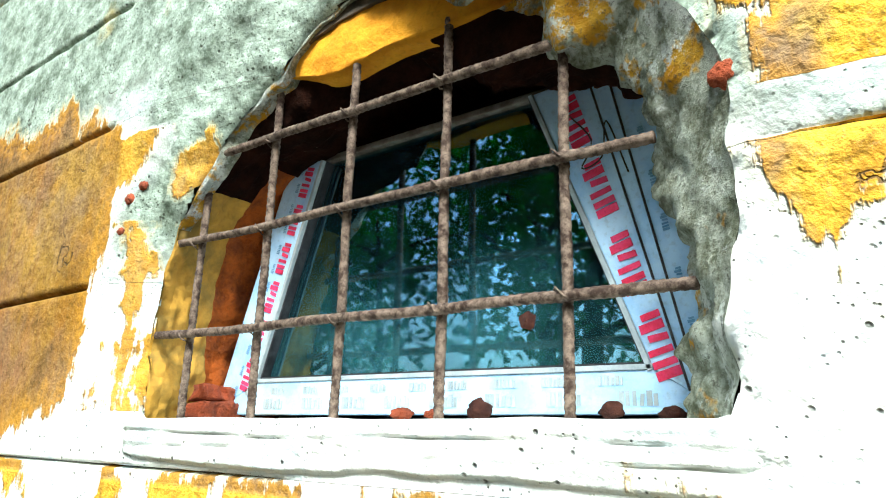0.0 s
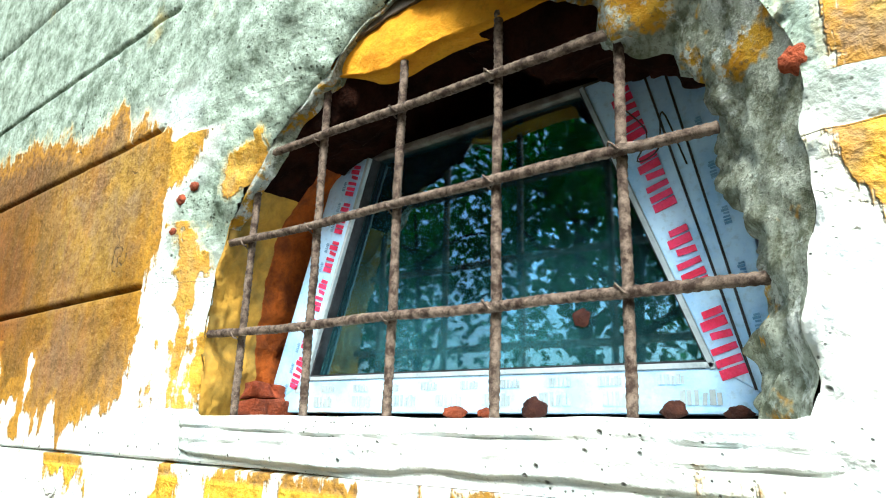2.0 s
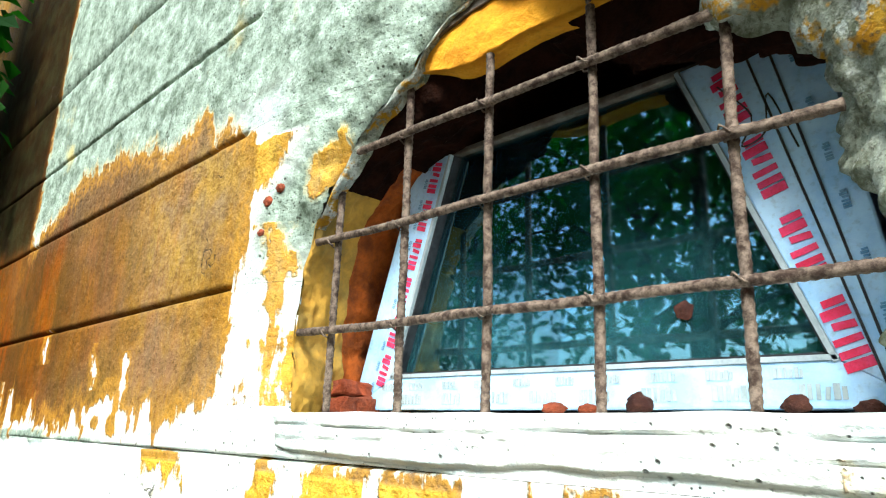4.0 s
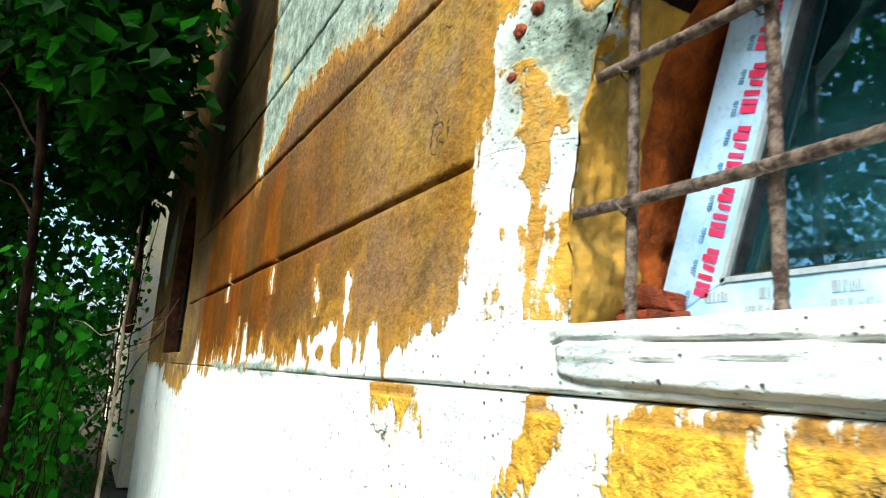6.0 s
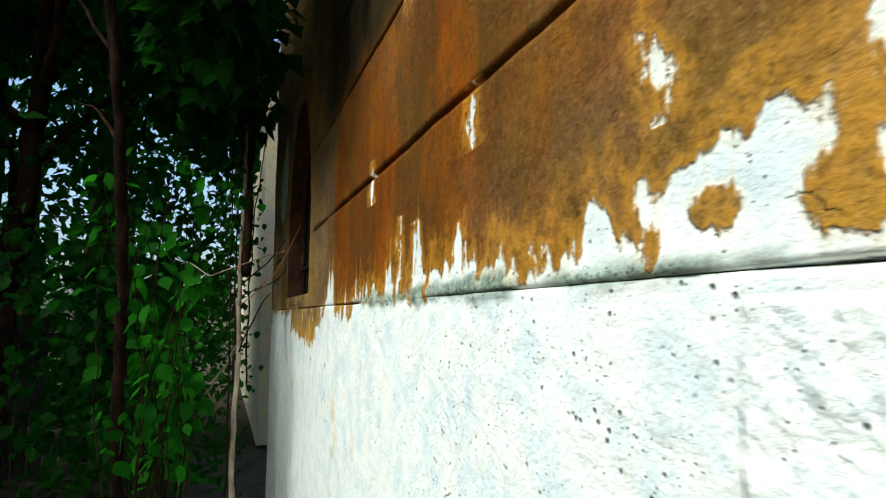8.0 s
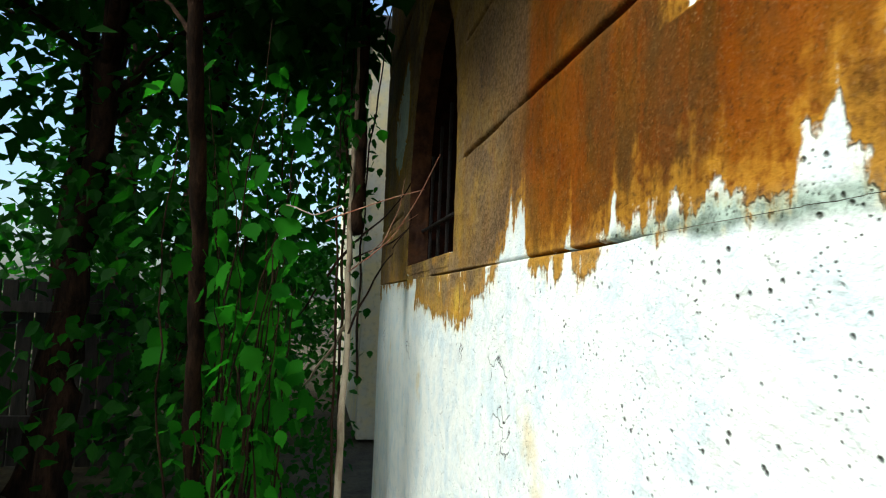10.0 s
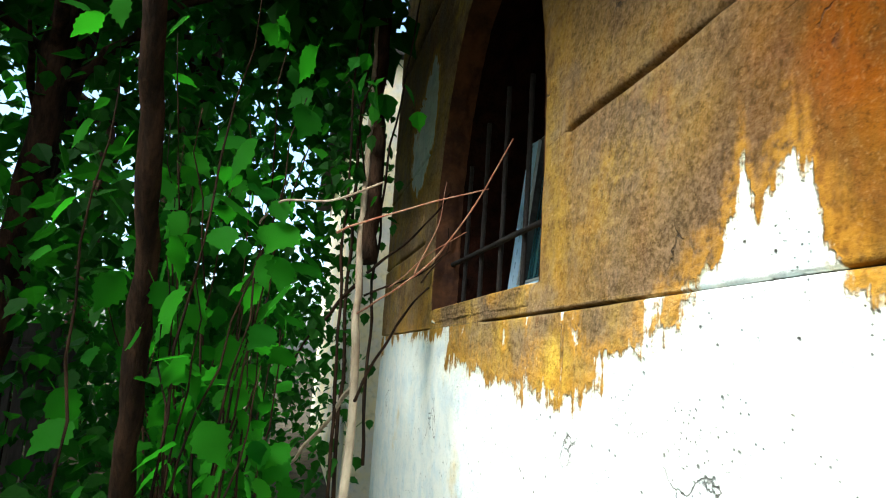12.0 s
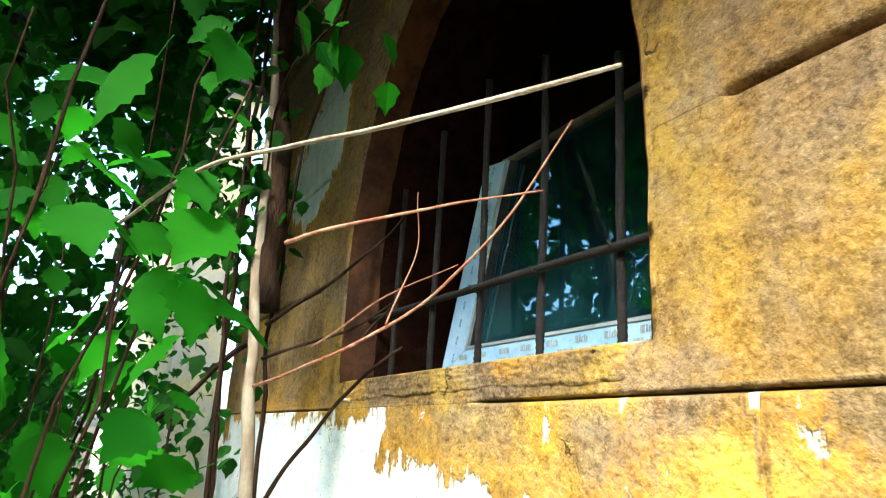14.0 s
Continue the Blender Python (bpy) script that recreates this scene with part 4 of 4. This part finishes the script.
for n, (x, z, sx, sz) in enumerate(((-0.850, 1.590, 0.028, 0.034), (-0.862, 1.628, 0.022, 0.030))):
    rubble_brick(x, z, sx, sz, n * 3.1)
lump("brick_chip", (0.285, 0.010, 1.930), 0.017, BRICK, "red brick end showing through broken plaster", "brick", 4.0)
for x, z, r in ((-0.895, 2.06, 0.011), (-0.925, 2.03, 0.013), (-0.945, 1.965, 0.009)):
    lump("brick_chip", (x, 0.004 if x < -0.91 else 0.012, z), r, BRICK, "small red brick chip bedded in grey plaster", "brick", x * 9)
lump("dry_leaf", (-0.155, 0.20, 1.588), 0.020, DRY, "crumpled brown leaf lying on the sill", "leaf", 1.0, 0.8)
lump("dry_leaf", (0.060, 0.20, 1.588), 0.018, DRY, "crumpled brown leaf lying on the sill", "leaf", 2.6, 0.7)
lump("dry_leaf", (0.14, 0.21, 1.588), 0.016, DRY, "crumpled brown leaf lying on the sill", "leaf", 5.2, 0.6)
lump("brick_shard", (-0.285, 0.17, 1.588), 0.020, BRICK, "orange shard of brick on the sill", "rubble", 3.4, 0.45)
lump("brick_shard", (-0.235, 0.19, 1.588), 0.016, BRICK, "orange shard of brick on the sill", "rubble", 7.4, 0.5)


def stuck_leaf():
    bm = bmesh.new()
    ring = []
    for i in range(14):
        a = 2 * math.pi * i / 14
        r = 0.014 * (1 + 0.45 * noise.noise((math.cos(a) * 1.7, math.sin(a) * 1.7, 3.0)))
        ring.append(bm.verts.new((-0.113 + r * math.cos(a) * 1.15, 0.282, 1.754 + r * math.sin(a))))
    c = bm.verts.new((-0.113, 0.276, 1.754))
    for i in range(14):
        bm.faces.new((c, ring[i], ring[(i + 1) % 14]))
    ex = bmesh.ops.extrude_face_region(bm, geom=bm.faces[:])
    bmesh.ops.translate(bm, vec=(0, 0.0018, 0), verts=[v for v in ex["geom"] if isinstance(v, bmesh.types.BMVert)])
    return part("stuck_leaf", bm, DRY)


tagged(stuck_leaf(), "dark dead leaf stuck to the dusty pane", "leaf")
loop = curve_points([(-0.02, 0.255, 2.10), (0.03, 0.245, 2.03), (0.012, 0.245, 1.985), (0.045, 0.25, 2.00), (0.055, 0.25, 2.06), (0.09, 0.24, 1.96)], 26)
tagged(tube_ob("wire", loop, [0.0014] * 26, SEAL, sides=6), "thin dark wire hanging loose over the window frame", "wire")


# ---- plants ----
LEAF_V = np.array([(0, 0, 0), (-0.24, 0.14, 0.05), (-0.40, 0.36, 0.07), (-0.30, 0.52, 0.05), (-0.28, 0.70, 0.02), (-0.10, 0.84, -0.02), (0, 1.06, -0.07),
                   (0.10, 0.84, -0.02), (0.28, 0.70, 0.02), (0.30, 0.52, 0.05), (0.40, 0.36, 0.07), (0.24, 0.14, 0.05), (0, 0.36, -0.02), (0, 0.70, -0.03)])
LEAF_T = np.array([(0, 12, 2), (0, 2, 1), (12, 3, 2), (12, 13, 4), (12, 4, 3), (13, 6, 5), (13, 5, 4), (0, 11, 10), (0, 10, 12), (12, 10, 9), (12, 9, 8), (12, 8, 13), (13, 8, 7), (13, 7, 6)])


def turns(n, droop):
    """n random leaf turns: any heading, hanging by about droop radians, rolled a little."""
    yaw, pitch, roll = rng.uniform(0, 2 * np.pi, n), rng.normal(-droop, 0.45, n), rng.normal(0, 0.5, n)
    cy, sy, cp, sp, cr, sr = np.cos(yaw), np.sin(yaw), np.cos(pitch), np.sin(pitch), np.cos(roll), np.sin(roll)
    m = np.zeros((n, 3, 3))
    one, zero = np.ones(n), np.zeros(n)
    rz = np.stack([np.stack([cy, -sy, zero], 1), np.stack([sy, cy, zero], 1), np.stack([zero, zero, one], 1)], 1)
    rx = np.stack([np.stack([one, zero, zero], 1), np.stack([zero, cp, -sp], 1), np.stack([zero, sp, cp], 1)], 1)
    ry = np.stack([np.stack([cr, zero, sr], 1), np.stack([zero, one, zero], 1), np.stack([-sr, zero, cr], 1)], 1)
    return rz @ rx @ ry




def leaves(name, centres, lo, hi, droop, mat, full=False):
    """Many leaves in one mesh."""
    n = len(centres)
    m = turns(n, droop) * rng.uniform(lo, hi, n)[:, None, None]
    tv, tf = LEAF_V, LEAF_T
    if not full:
        pick = [0, 2, 10, 12, 6]
        tv, tf = LEAF_V[pick], np.array([(0, 3, 1), (3, 4, 1), (0, 2, 3), (3, 2, 4)])
    v = np.einsum("nij,kj->nki", m, tv) + np.asarray(centres)[:, None, :]
    f = tf[None] + (np.arange(n) * len(tv))[:, None, None]
    return raw(name, v.reshape(-1, 3), f.reshape(-1, 3), mat, smooth=False)


def clumps(n, box, clump, spread, keep=None):
    """n leaf places gathered in clumps within a box."""
    lo, hi = np.array(box[0]), np.array(box[1])
    c = rng.uniform(lo, hi, (max(1, n // clump), 3))
    p = c[rng.integers(0, len(c), n)] + rng.normal(0, spread, (n, 3))
    if keep is not None:
        p = p[keep(p)]
    return p


def tree(x, y, height, girth, crown_r, n_leaves, seed, mat, label, lean=(0, 0), size=(0.10, 0.16), crown_z=0.66):
    """A tapered trunk with limbs and a loose crown of many leaves."""
    r = random.Random(seed)
    t = tagged(group_at("tree", x, y, 0), label, "tree")
    top = Vector((x + lean[0], y + lean[1], height * 0.85))
    pts = curve_points([(x, y, -0.05), (x + lean[0] * 0.3, y + lean[1] * 0.3, height * 0.3), (x + lean[0] * 0.7, y + lean[1] * 0.7, height * 0.6), top], 26, 0.05, seed)
    n = len(pts)
    tube_ob("trunk", pts, [girth * (1.25 - 1.05 * i / n) * (1 + 0.5 * max(0, 1 - i / 3)) for i in range(n)], BARK, t, sides=12, wobble=0.25)
    ends = []
    for k in range(7):
        a = pts[int(n * (0.42 + 0.07 * k))]
        ang = k * 2.4 + r.random()
        reach = crown_r * r.uniform(0.6, 0.95)
        b = a + Vector((math.cos(ang) * reach, math.sin(ang) * reach, reach * r.uniform(0.25, 0.8)))
        mid = a.lerp(b, 0.5) + Vector((0, 0, 0.12 * reach))
        lp = curve_points([a, mid, b], 10, 0.04, seed + k)
        tube_ob("limb", lp, [girth * 0.42 * (1 - 0.85 * i / 10) for i in range(10)], BARK, t, sides=7, wobble=0.2)
        ends += [mid, b]
    c = np.array([tuple(e) for e in ends])
    c = np.vstack([c, np.array([top]) + rng.normal(0, crown_r * 0.4, (6, 3)), np.array([(top.x, top.y, height * crown_z)]) + rng.normal(0, crown_r * 0.5, (10, 3))])
    p = c[rng.integers(0, len(c), n_leaves)] + rng.normal(0, crown_r * 0.24, (n_leaves, 3))
    p = p[p[:, 1] < -0.25]
    hang(leaves("crown", p, size[0], size[1], 0.5, mat), t)
    return t


# sapling close to the path, trunk only in sight
sap = tagged(group_at("sapling", -5.30, -0.92, 0), "slim dark sapling trunk with reddish bark", "tree")
sp = curve_points([(-5.62, -0.92, -0.05), (-5.40, -0.92, 0.9), (-5.20, -0.91, 1.58), (-4.93, -0.92, 2.3), (-4.75, -1.0, 3.2), (-4.8, -1.2, 4.2)], 44, 0.02, 4)
tube_ob("trunk", sp, [0.040 - 0.00045 * i for i in range(44)], BARK, sap, "dark trunk with reddish patches", sides=12, wobble=0.3)
for k, (i, d) in enumerate(((30, (-0.5, -0.5, 0.7)), (34, (-0.6, 0.2, 0.6)), (38, (0.1, -0.7, 0.5)), (26, (-0.5, -0.3, 0.35)))):
    a = sp[i]
    tube_ob("limb", curve_points([a, a + Vector(d) * 0.5 + Vector((0, 0, 0.05)), a + Vector(d)], 9, 0.03, k), [0.012 * (1 - 0.09 * j) for j in range(9)], BARK, sap, sides=7)
hang(leaves("crown", clumps(320, ((-5.6, -1.9, 4.2), (-4.6, -1.2, 5.2)), 30, 0.16), 0.07, 0.11, 0.6, LEAF, True), sap)

# taller trees beyond and on the other side of the path
for x, y, h, g, c, n, s, lean in ((-7.6, -2.3, 6.0, 0.09, 1.7, 1300, 3, (-0.3, 0.5)), (-9.2, -1.6, 7.0, 0.12, 1.9, 1200, 8, (0.4, 0.3)), (-9.8, -3.0, 7.5, 0.13, 2.1, 1200, 15, (0.2, 0.3)),
                                  (-11.5, -2.2, 8.0, 0.14, 2.3, 1100, 21, (0, 0.4)), (-12.8, -3.2, 8.5, 0.16, 2.6, 1100, 29, (0.3, 0)), (-6.0, -6.2, 5.5, 0.08, 1.5, 1700, 35, (0.2, 0.6))):
    tree(x, y, h, g, c, n, s, LEAF_SHADED, "dark leafy tree in the thicket by the house", lean)
far = tree(-1.5, -9.0, 8.0, 0.18, 2.4, 3400, 51, LEAF_SHADED, "leafy tree across from the house wall", (0.3, 0.2), (0.16, 0.26))
for n, (x, y, a) in enumerate(((2.6, -10.5, 70), (-5.2, -10.0, 150), (6.0, -8.5, 220), (0.6, -13.0, 300), (-3.4, -13.5, 20), (-11.5, -9.5, 260), (-3.6, -7.8, 330))):
    copy_thing(far, pose(x, y, 0, 0, 0, a))

# one old tree leans its branches over the far half of the wall
old = tagged(group_at("tree", -7.0, -2.0, 0), "old tree with dense branches hanging over the wall", "tree")
ot = curve_points([(-7.0, -2.0, -0.05), (-6.9, -1.9, 1.4), (-6.6, -1.7, 2.8), (-6.2, -1.6, 4.2), (-6.0, -1.6, 6.0)], 30, 0.04, 9)
tube_ob("trunk", ot, [0.11 - 0.003 * i for i in range(30)], BARK, old, sides=12, wobble=0.25)
for k, (i, end) in enumerate(((14, (-4.6, -1.0, 3.5)), (16, (-3.6, -1.1, 3.7)), (18, (-5.2, -0.7, 3.6)), (20, (-3.4, -1.6, 4.4)), (13, (-6.8, -0.6, 3.3)), (22, (-4.6, -2.2, 4.9)))):
    a, b = ot[i], Vector(end)
    tube_ob("limb", curve_points([a, a.lerp(b, 0.5) + Vector((0, 0, 0.25)), b], 16, 0.05, k + 3), [0.035 * (1 - 0.055 * j) for j in range(16)], BARK, old, sides=8, wobble=0.25)


def over_wall(p):
    return (p[:, 1] < -0.12) & (p[:, 2] > 2.55) & (p[:, 2] > 1.88 - 1.25 * p[:, 1])


roof = np.vstack([clumps(9500, ((-7.6, -1.5, 2.7), (-3.15, -0.2, 4.2)), 28, 0.17, over_wall), clumps(2200, ((-7.4, -2.6, 3.4), (-3.6, -0.8, 5.6)), 28, 0.2, over_wall)])
hang(leaves("crown", roof[roof[:, 0] < -2.95], 0.09, 0.14, 0.5, LEAF_SHADED), old)

# a broad tree on the open side, unseen, added to keep the thicket in the shade
shade = tagged(group_at("tree", -5.6, -3.9, 0), "unseen broad tree added to shade the thicket", "tree")
st = curve_points([(-5.6, -3.9, -0.05), (-5.5, -3.8, 1.5), (-5.6, -3.6, 3.0), (-5.5, -3.4, 4.6), (-5.5, -3.3, 6.0)], 30, 0.04, 12)
tube_ob("trunk", st, [0.13 - 0.0035 * i for i in range(30)], BARK, shade, sides=12, wobble=0.25)
for k, (i, end) in enumerate(((15, (-5.0, -2.6, 4.4)), (17, (-6.6, -2.4, 4.5)), (18, (-5.0, -4.0, 4.9)), (20, (-7.0, -3.8, 5.0)), (21, (-5.4, -2.2, 5.0)))):
    a, b = st[i], Vector(end)
    tube_ob("limb", curve_points([a, a.lerp(b, 0.5) + Vector((0, 0, 0.2)), b], 14, 0.05, k + 31), [0.04 * (1 - 0.06 * j) for j in range(14)], BARK, shade, sides=8, wobble=0.25)
canopy = np.vstack([clumps(4200, ((-7.9, -4.4, 3.9), (-5.3, -2.1, 5.4)), 30, 0.2, lambda p: p[:, 2] > 3.7), clumps(1800, ((-9.5, -4.4, 3.9), (-7.2, -1.4, 5.4)), 30, 0.2, lambda p: p[:, 2] > 3.8)])
hang(leaves("crown", canopy, 0.16, 0.26, 0.4, LEAF_SHADED), shade)

# thicket: undergrowth and hanging leaves
def off_wall(p):
    return (p[:, 1] < -0.30) & (p[:, 2] > 0.02)


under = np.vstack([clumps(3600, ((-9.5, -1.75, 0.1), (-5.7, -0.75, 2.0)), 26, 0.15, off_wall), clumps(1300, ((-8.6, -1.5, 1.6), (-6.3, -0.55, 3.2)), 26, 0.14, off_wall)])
tagged(leaves("undergrowth", under, 0.06, 0.11, 0.7, LEAF_SHADED, True), "tangled green undergrowth of broad pointed leaves", "bushes", kind="stuff")
# leaf screen added mostly out of view, to block sun from the undergrowth
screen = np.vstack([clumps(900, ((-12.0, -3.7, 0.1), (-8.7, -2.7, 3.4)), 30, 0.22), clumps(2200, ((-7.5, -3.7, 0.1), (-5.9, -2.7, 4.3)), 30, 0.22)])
tagged(leaves("hedge", screen, 0.12, 0.20, 0.5, LEAF_SHADED), "tall leaf hedge added to shade the undergrowth", "hedge", kind="stuff")
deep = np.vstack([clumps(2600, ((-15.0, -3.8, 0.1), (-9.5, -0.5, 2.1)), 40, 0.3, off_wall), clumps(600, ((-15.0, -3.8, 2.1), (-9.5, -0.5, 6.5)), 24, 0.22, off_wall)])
tagged(leaves("thicket", deep, 0.12, 0.20, 0.5, LEAF_SHADED), "dense dark thicket behind the trees", "bushes", kind="stuff")
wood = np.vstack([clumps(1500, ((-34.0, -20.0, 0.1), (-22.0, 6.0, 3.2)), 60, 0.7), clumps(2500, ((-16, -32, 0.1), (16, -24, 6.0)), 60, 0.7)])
tagged(leaves("far_woods", wood, 0.35, 0.6, 0.4, LEAF_SHADED), "far dark woods round the plot", "woods", kind="stuff")


def shrub(x, y, stems, n_leaf, seed, label, box):
    """A bush of thin stems, each near leaf a piece of its own."""
    r = random.Random(seed)
    s = tagged(group_at("shrub", x, y, 0), label, "shrub")
    tips = []
    for k in range(stems):
        a = Vector((x + r.uniform(-0.25, 0.25), y + r.uniform(-0.18, 0.18), -0.03))
        b = Vector((r.uniform(box[0][0], box[1][0]), r.uniform(box[0][1], box[1][1]), r.uniform(box[0][2] + 0.3, box[1][2] + 0.2)))
        mid = a.lerp(b, 0.5) + Vector((r.uniform(-0.1, 0.1), r.uniform(-0.08, 0.08), 0.12))
        pts = curve_points([a, mid, b], 16, 0.03, seed + k)
        tube_ob("stem", pts, [0.006 * (1 - 0.05 * i) for i in range(16)], BARK, s, sides=6)
        tips += pts[6:]
    half = [(0.0, 0.0), (0.10, 0.03), (0.24, 0.12), (0.25, 0.19), (0.38, 0.27), (0.35, 0.36), (0.43, 0.45), (0.33, 0.52), (0.36, 0.62), (0.24, 0.68), (0.23, 0.78), (0.11, 0.84), (0.08, 0.93), (0.0, 1.08)]
    vs, fs = [(0, y, -0.03 - 0.05 * y * y) for _, y in half], []
    for sg in (1, -1):
        o = len(vs)
        vs += [(sg * x, y + 0.02, 0.05 * math.sin(x * 7) - 0.10 * y * y + 0.02 * x) for x, y in half[1:-1]]
        n = len(half) - 2
        ring = [0] + [o + q for q in range(n)] + [len(half) - 1]
        for q in range(len(ring) - 1):
            quad = (q, q + 1, ring[q + 1], ring[q]) if sg < 0 else (q, ring[q], ring[q + 1], q + 1)
            fs.append(tuple(dict.fromkeys(quad)))
    o = len(vs)
    vs += [(-0.012, 0.02, -0.03), (0.012, 0.02, -0.03), (0.010, -0.30, 0.02), (-0.010, -0.30, 0.02)]
    fs.append((o, o + 1, o + 2, o + 3))
    me = bpy.data.meshes.new("leaf")
    me.from_pydata(vs, [], fs)
    me.polygons.foreach_set("use_smooth", np.full(len(me.polygons), True))
    me.materials.append(LEAF)
    for k in range(n_leaf):
        p = r.choice(tips) + Vector((r.gauss(0, 0.07), r.gauss(0, 0.06), r.gauss(0, 0.07)))
        p.y = min(p.y, -0.36)
        ob = new("leaf", me)
        sc = r.uniform(0.055, 0.115)
        ob.matrix_world = pose(p.x, p.y, p.z, r.gauss(-55, 25), r.gauss(0, 25), r.uniform(0, 360)) @ Matrix.Diagonal((sc, sc, sc, 1))
        hang(ob, s)
    return s


shrub(-5.2, -0.68, 22, 250, 5, "bright green bush with broad pointed leaves", ((-5.7, -0.95, 0.6), (-4.80, -0.50, 2.25)))
shrub(-5.75, -0.85, 12, 120, 17, "green bush with long thin stems", ((-6.0, -1.1, 0.8), (-5.5, -0.6, 2.2)))

# climbing stems in front of the wall
vine = tagged(group_at("climbing_vine", -5.35, -0.30, 0), "old climbing vine with pale woody stem", "vine")
main = curve_points([(-5.15, -0.30, -0.05), (-5.22, -0.31, 0.7), (-5.36, -0.30, 1.29), (-5.46, -0.30, 1.63), (-5.54, -0.30, 1.92), (-5.66, -0.29, 2.3), (-5.85, -0.27, 2.8), (-6.0, -0.25, 3.5)], 60, 0.012, 3)
tube_ob("stem", main, [0.016 - 0.00012 * i for i in range(60)], PALE_BARK, vine, "pale knotty stem", sides=10, wobble=0.35)
for k, (pts, rad, mat) in enumerate((
        ([(-5.50, -0.27, 1.70), (-5.60, -0.27, 2.10), (-5.74, -0.26, 2.5), (-5.95, -0.24, 3.5)], 0.036, BARK),
        ([(-5.30, -0.34, -0.05), (-5.42, -0.34, 0.9), (-5.50, -0.35, 1.5), (-5.55, -0.36, 2.1), (-5.72, -0.36, 3.4)], 0.007, BARK),
        ([(-5.55, -0.30, -0.05), (-5.60, -0.31, 1.0), (-5.66, -0.32, 2.0), (-5.85, -0.30, 3.4)], 0.009, BARK),
        ([(-5.42, -0.25, 1.05), (-5.55, -0.24, 1.6), (-5.52, -0.22, 2.1), (-5.36, -0.16, 2.75)], 0.006, BARK),
        ([(-5.36, -0.30, 1.3), (-5.70, -0.42, 1.05), (-6.10, -0.5, 0.9)], 0.008, PALE_BARK),
        ([(-5.46, -0.30, 1.62), (-5.62, -0.40, 1.50), (-5.95, -0.52, 1.30)], 0.007, BARK),
        ([(-5.33, -0.30, 1.25), (-5.18, -0.22, 1.47), (-5.02, -0.15, 1.58)], 0.005, BARK),
        ([(-5.46, -0.28, 1.66), (-5.36, -0.14, 1.78), (-5.22, -0.06, 1.90)], 0.005, BARK),
        ([(-5.44, -0.28, 1.58), (-5.34, -0.12, 1.66), (-5.25, -0.05, 1.72)], 0.004, BARK),
        ([(-5.27, -0.12, 1.62), (-5.24, -0.06, 1.72), (-5.27, -0.05, 1.80)], 0.003, BARK))):
    n = 26
    tube_ob("side_stem", curve_points(pts, n, 0.015, k + 2), [rad * (1 - 0.5 * i / n) for i in range(n)], mat, vine, sides=7, wobble=0.3)
ivy = np.vstack([clumps(420, ((-6.1, -0.42, 1.0), (-5.5, -0.24, 3.2)), 12, 0.06), clumps(1300, ((-7.6, -0.50, 0.2), (-5.75, -0.26, 3.3)), 14, 0.08)])
hang(leaves("leaves", ivy[ivy[:, 1] < -0.09], 0.03, 0.065, 0.7, LEAF_SHADED, True), vine)

sprig = np.array([(-4.97, -0.35, 2.10)]) + rng.normal(0, 0.045, (12, 3))
hang(leaves("leaves", sprig, 0.05, 0.085, 0.8, LEAF, True), vine)
tube_ob("side_stem", curve_points([(-5.56, -0.30, 2.0), (-5.25, -0.36, 2.12), (-4.95, -0.35, 2.12)], 20, 0.01, 5), [0.0028] * 20, BARK, vine, sides=6)

# bare twigs reaching across the second window
for pts, rad, mat, label in (
        ([(-5.20, -0.62, 1.74), (-4.76, -0.556, 1.712), (-4.52, -0.50, 1.668), (-4.32, -0.456, 1.630), (-4.262, -0.385, 1.652)], 0.0030, PALE_BARK, "long pale bare twig across the window"),
        ([(-4.86, -0.42, 1.675), (-4.80, -0.373, 1.692), (-4.78, -0.22, 1.752), (-4.731, -0.083, 1.793)], 0.0030, TWIG, "reddish twig with a pale broken end"),
        ([(-5.40, -0.30, 1.52), (-5.20, -0.27, 1.545), (-4.963, -0.179, 1.623), (-4.80, -0.10, 1.76), (-4.722, -0.031, 1.922)], 0.0034, TWIG, "thin red twig rising over the window"),
        ([(-5.30, -0.22, 1.60), (-5.16, -0.12, 1.70), (-5.00, -0.06, 1.74)], 0.0022, TWIG, "short thin twig against the window"),
        ([(-4.99, -0.20, 1.61), (-5.02, -0.14, 1.75), (-5.10, -0.10, 1.90)], 0.0018, TWIG, "short thin twig against the window")):
    n = 40
    tagged(tube_ob("twig", curve_points(pts, n, 0.006, len(label)), [rad * (1 - 0.55 * i / n) for i in range(n)], mat, sides=7, wobble=0.3), label, "twig", "bare twigs at the window")


# ---- fence and neighbour ----
def fence():
    f = tagged(group_at("fence", -8.3, -3.9, 0), "dark weathered board fence behind the bushes", "fence")
    bm = block(-0.055, 0.055, -0.012, 0.012, 0, 1.47, 0.003, 1)
    first = part("board", bm, PLANK, f)
    first.location = (0, -1.8, 0)
    for i in range(30):
        ob = new("board", first.data)
        ob.parent = f
        ob.matrix_basis = pose(0.01 * rnd.random(), -1.8 + 0.125 * (i + 1), 0.03 * rnd.random() - 0.03, 0, 0, 90)
    first.matrix_basis = pose(0, -1.8, 0, 0, 0, 90)
    for z in (0.3, 1.2):
        part("rail", block(0.014, 0.07, -1.9, 2.1, z, z + 0.09, 0.004), PLANK, f)
    return f


fence()
nb = tagged(group_at("neighbour_wall", -11, 0.1, 0), "pale yellow plastered wall of the next house", "house")
hang(part("wall", block(-16.5, -9.2, 0.03, 0.4, 0, 4.2, 0.01), FAR_WALL), nb)
hang(part("eave", block(-16.6, -9.1, -0.25, 0.5, 4.2, 4.35, 0.01), PLANK), nb)
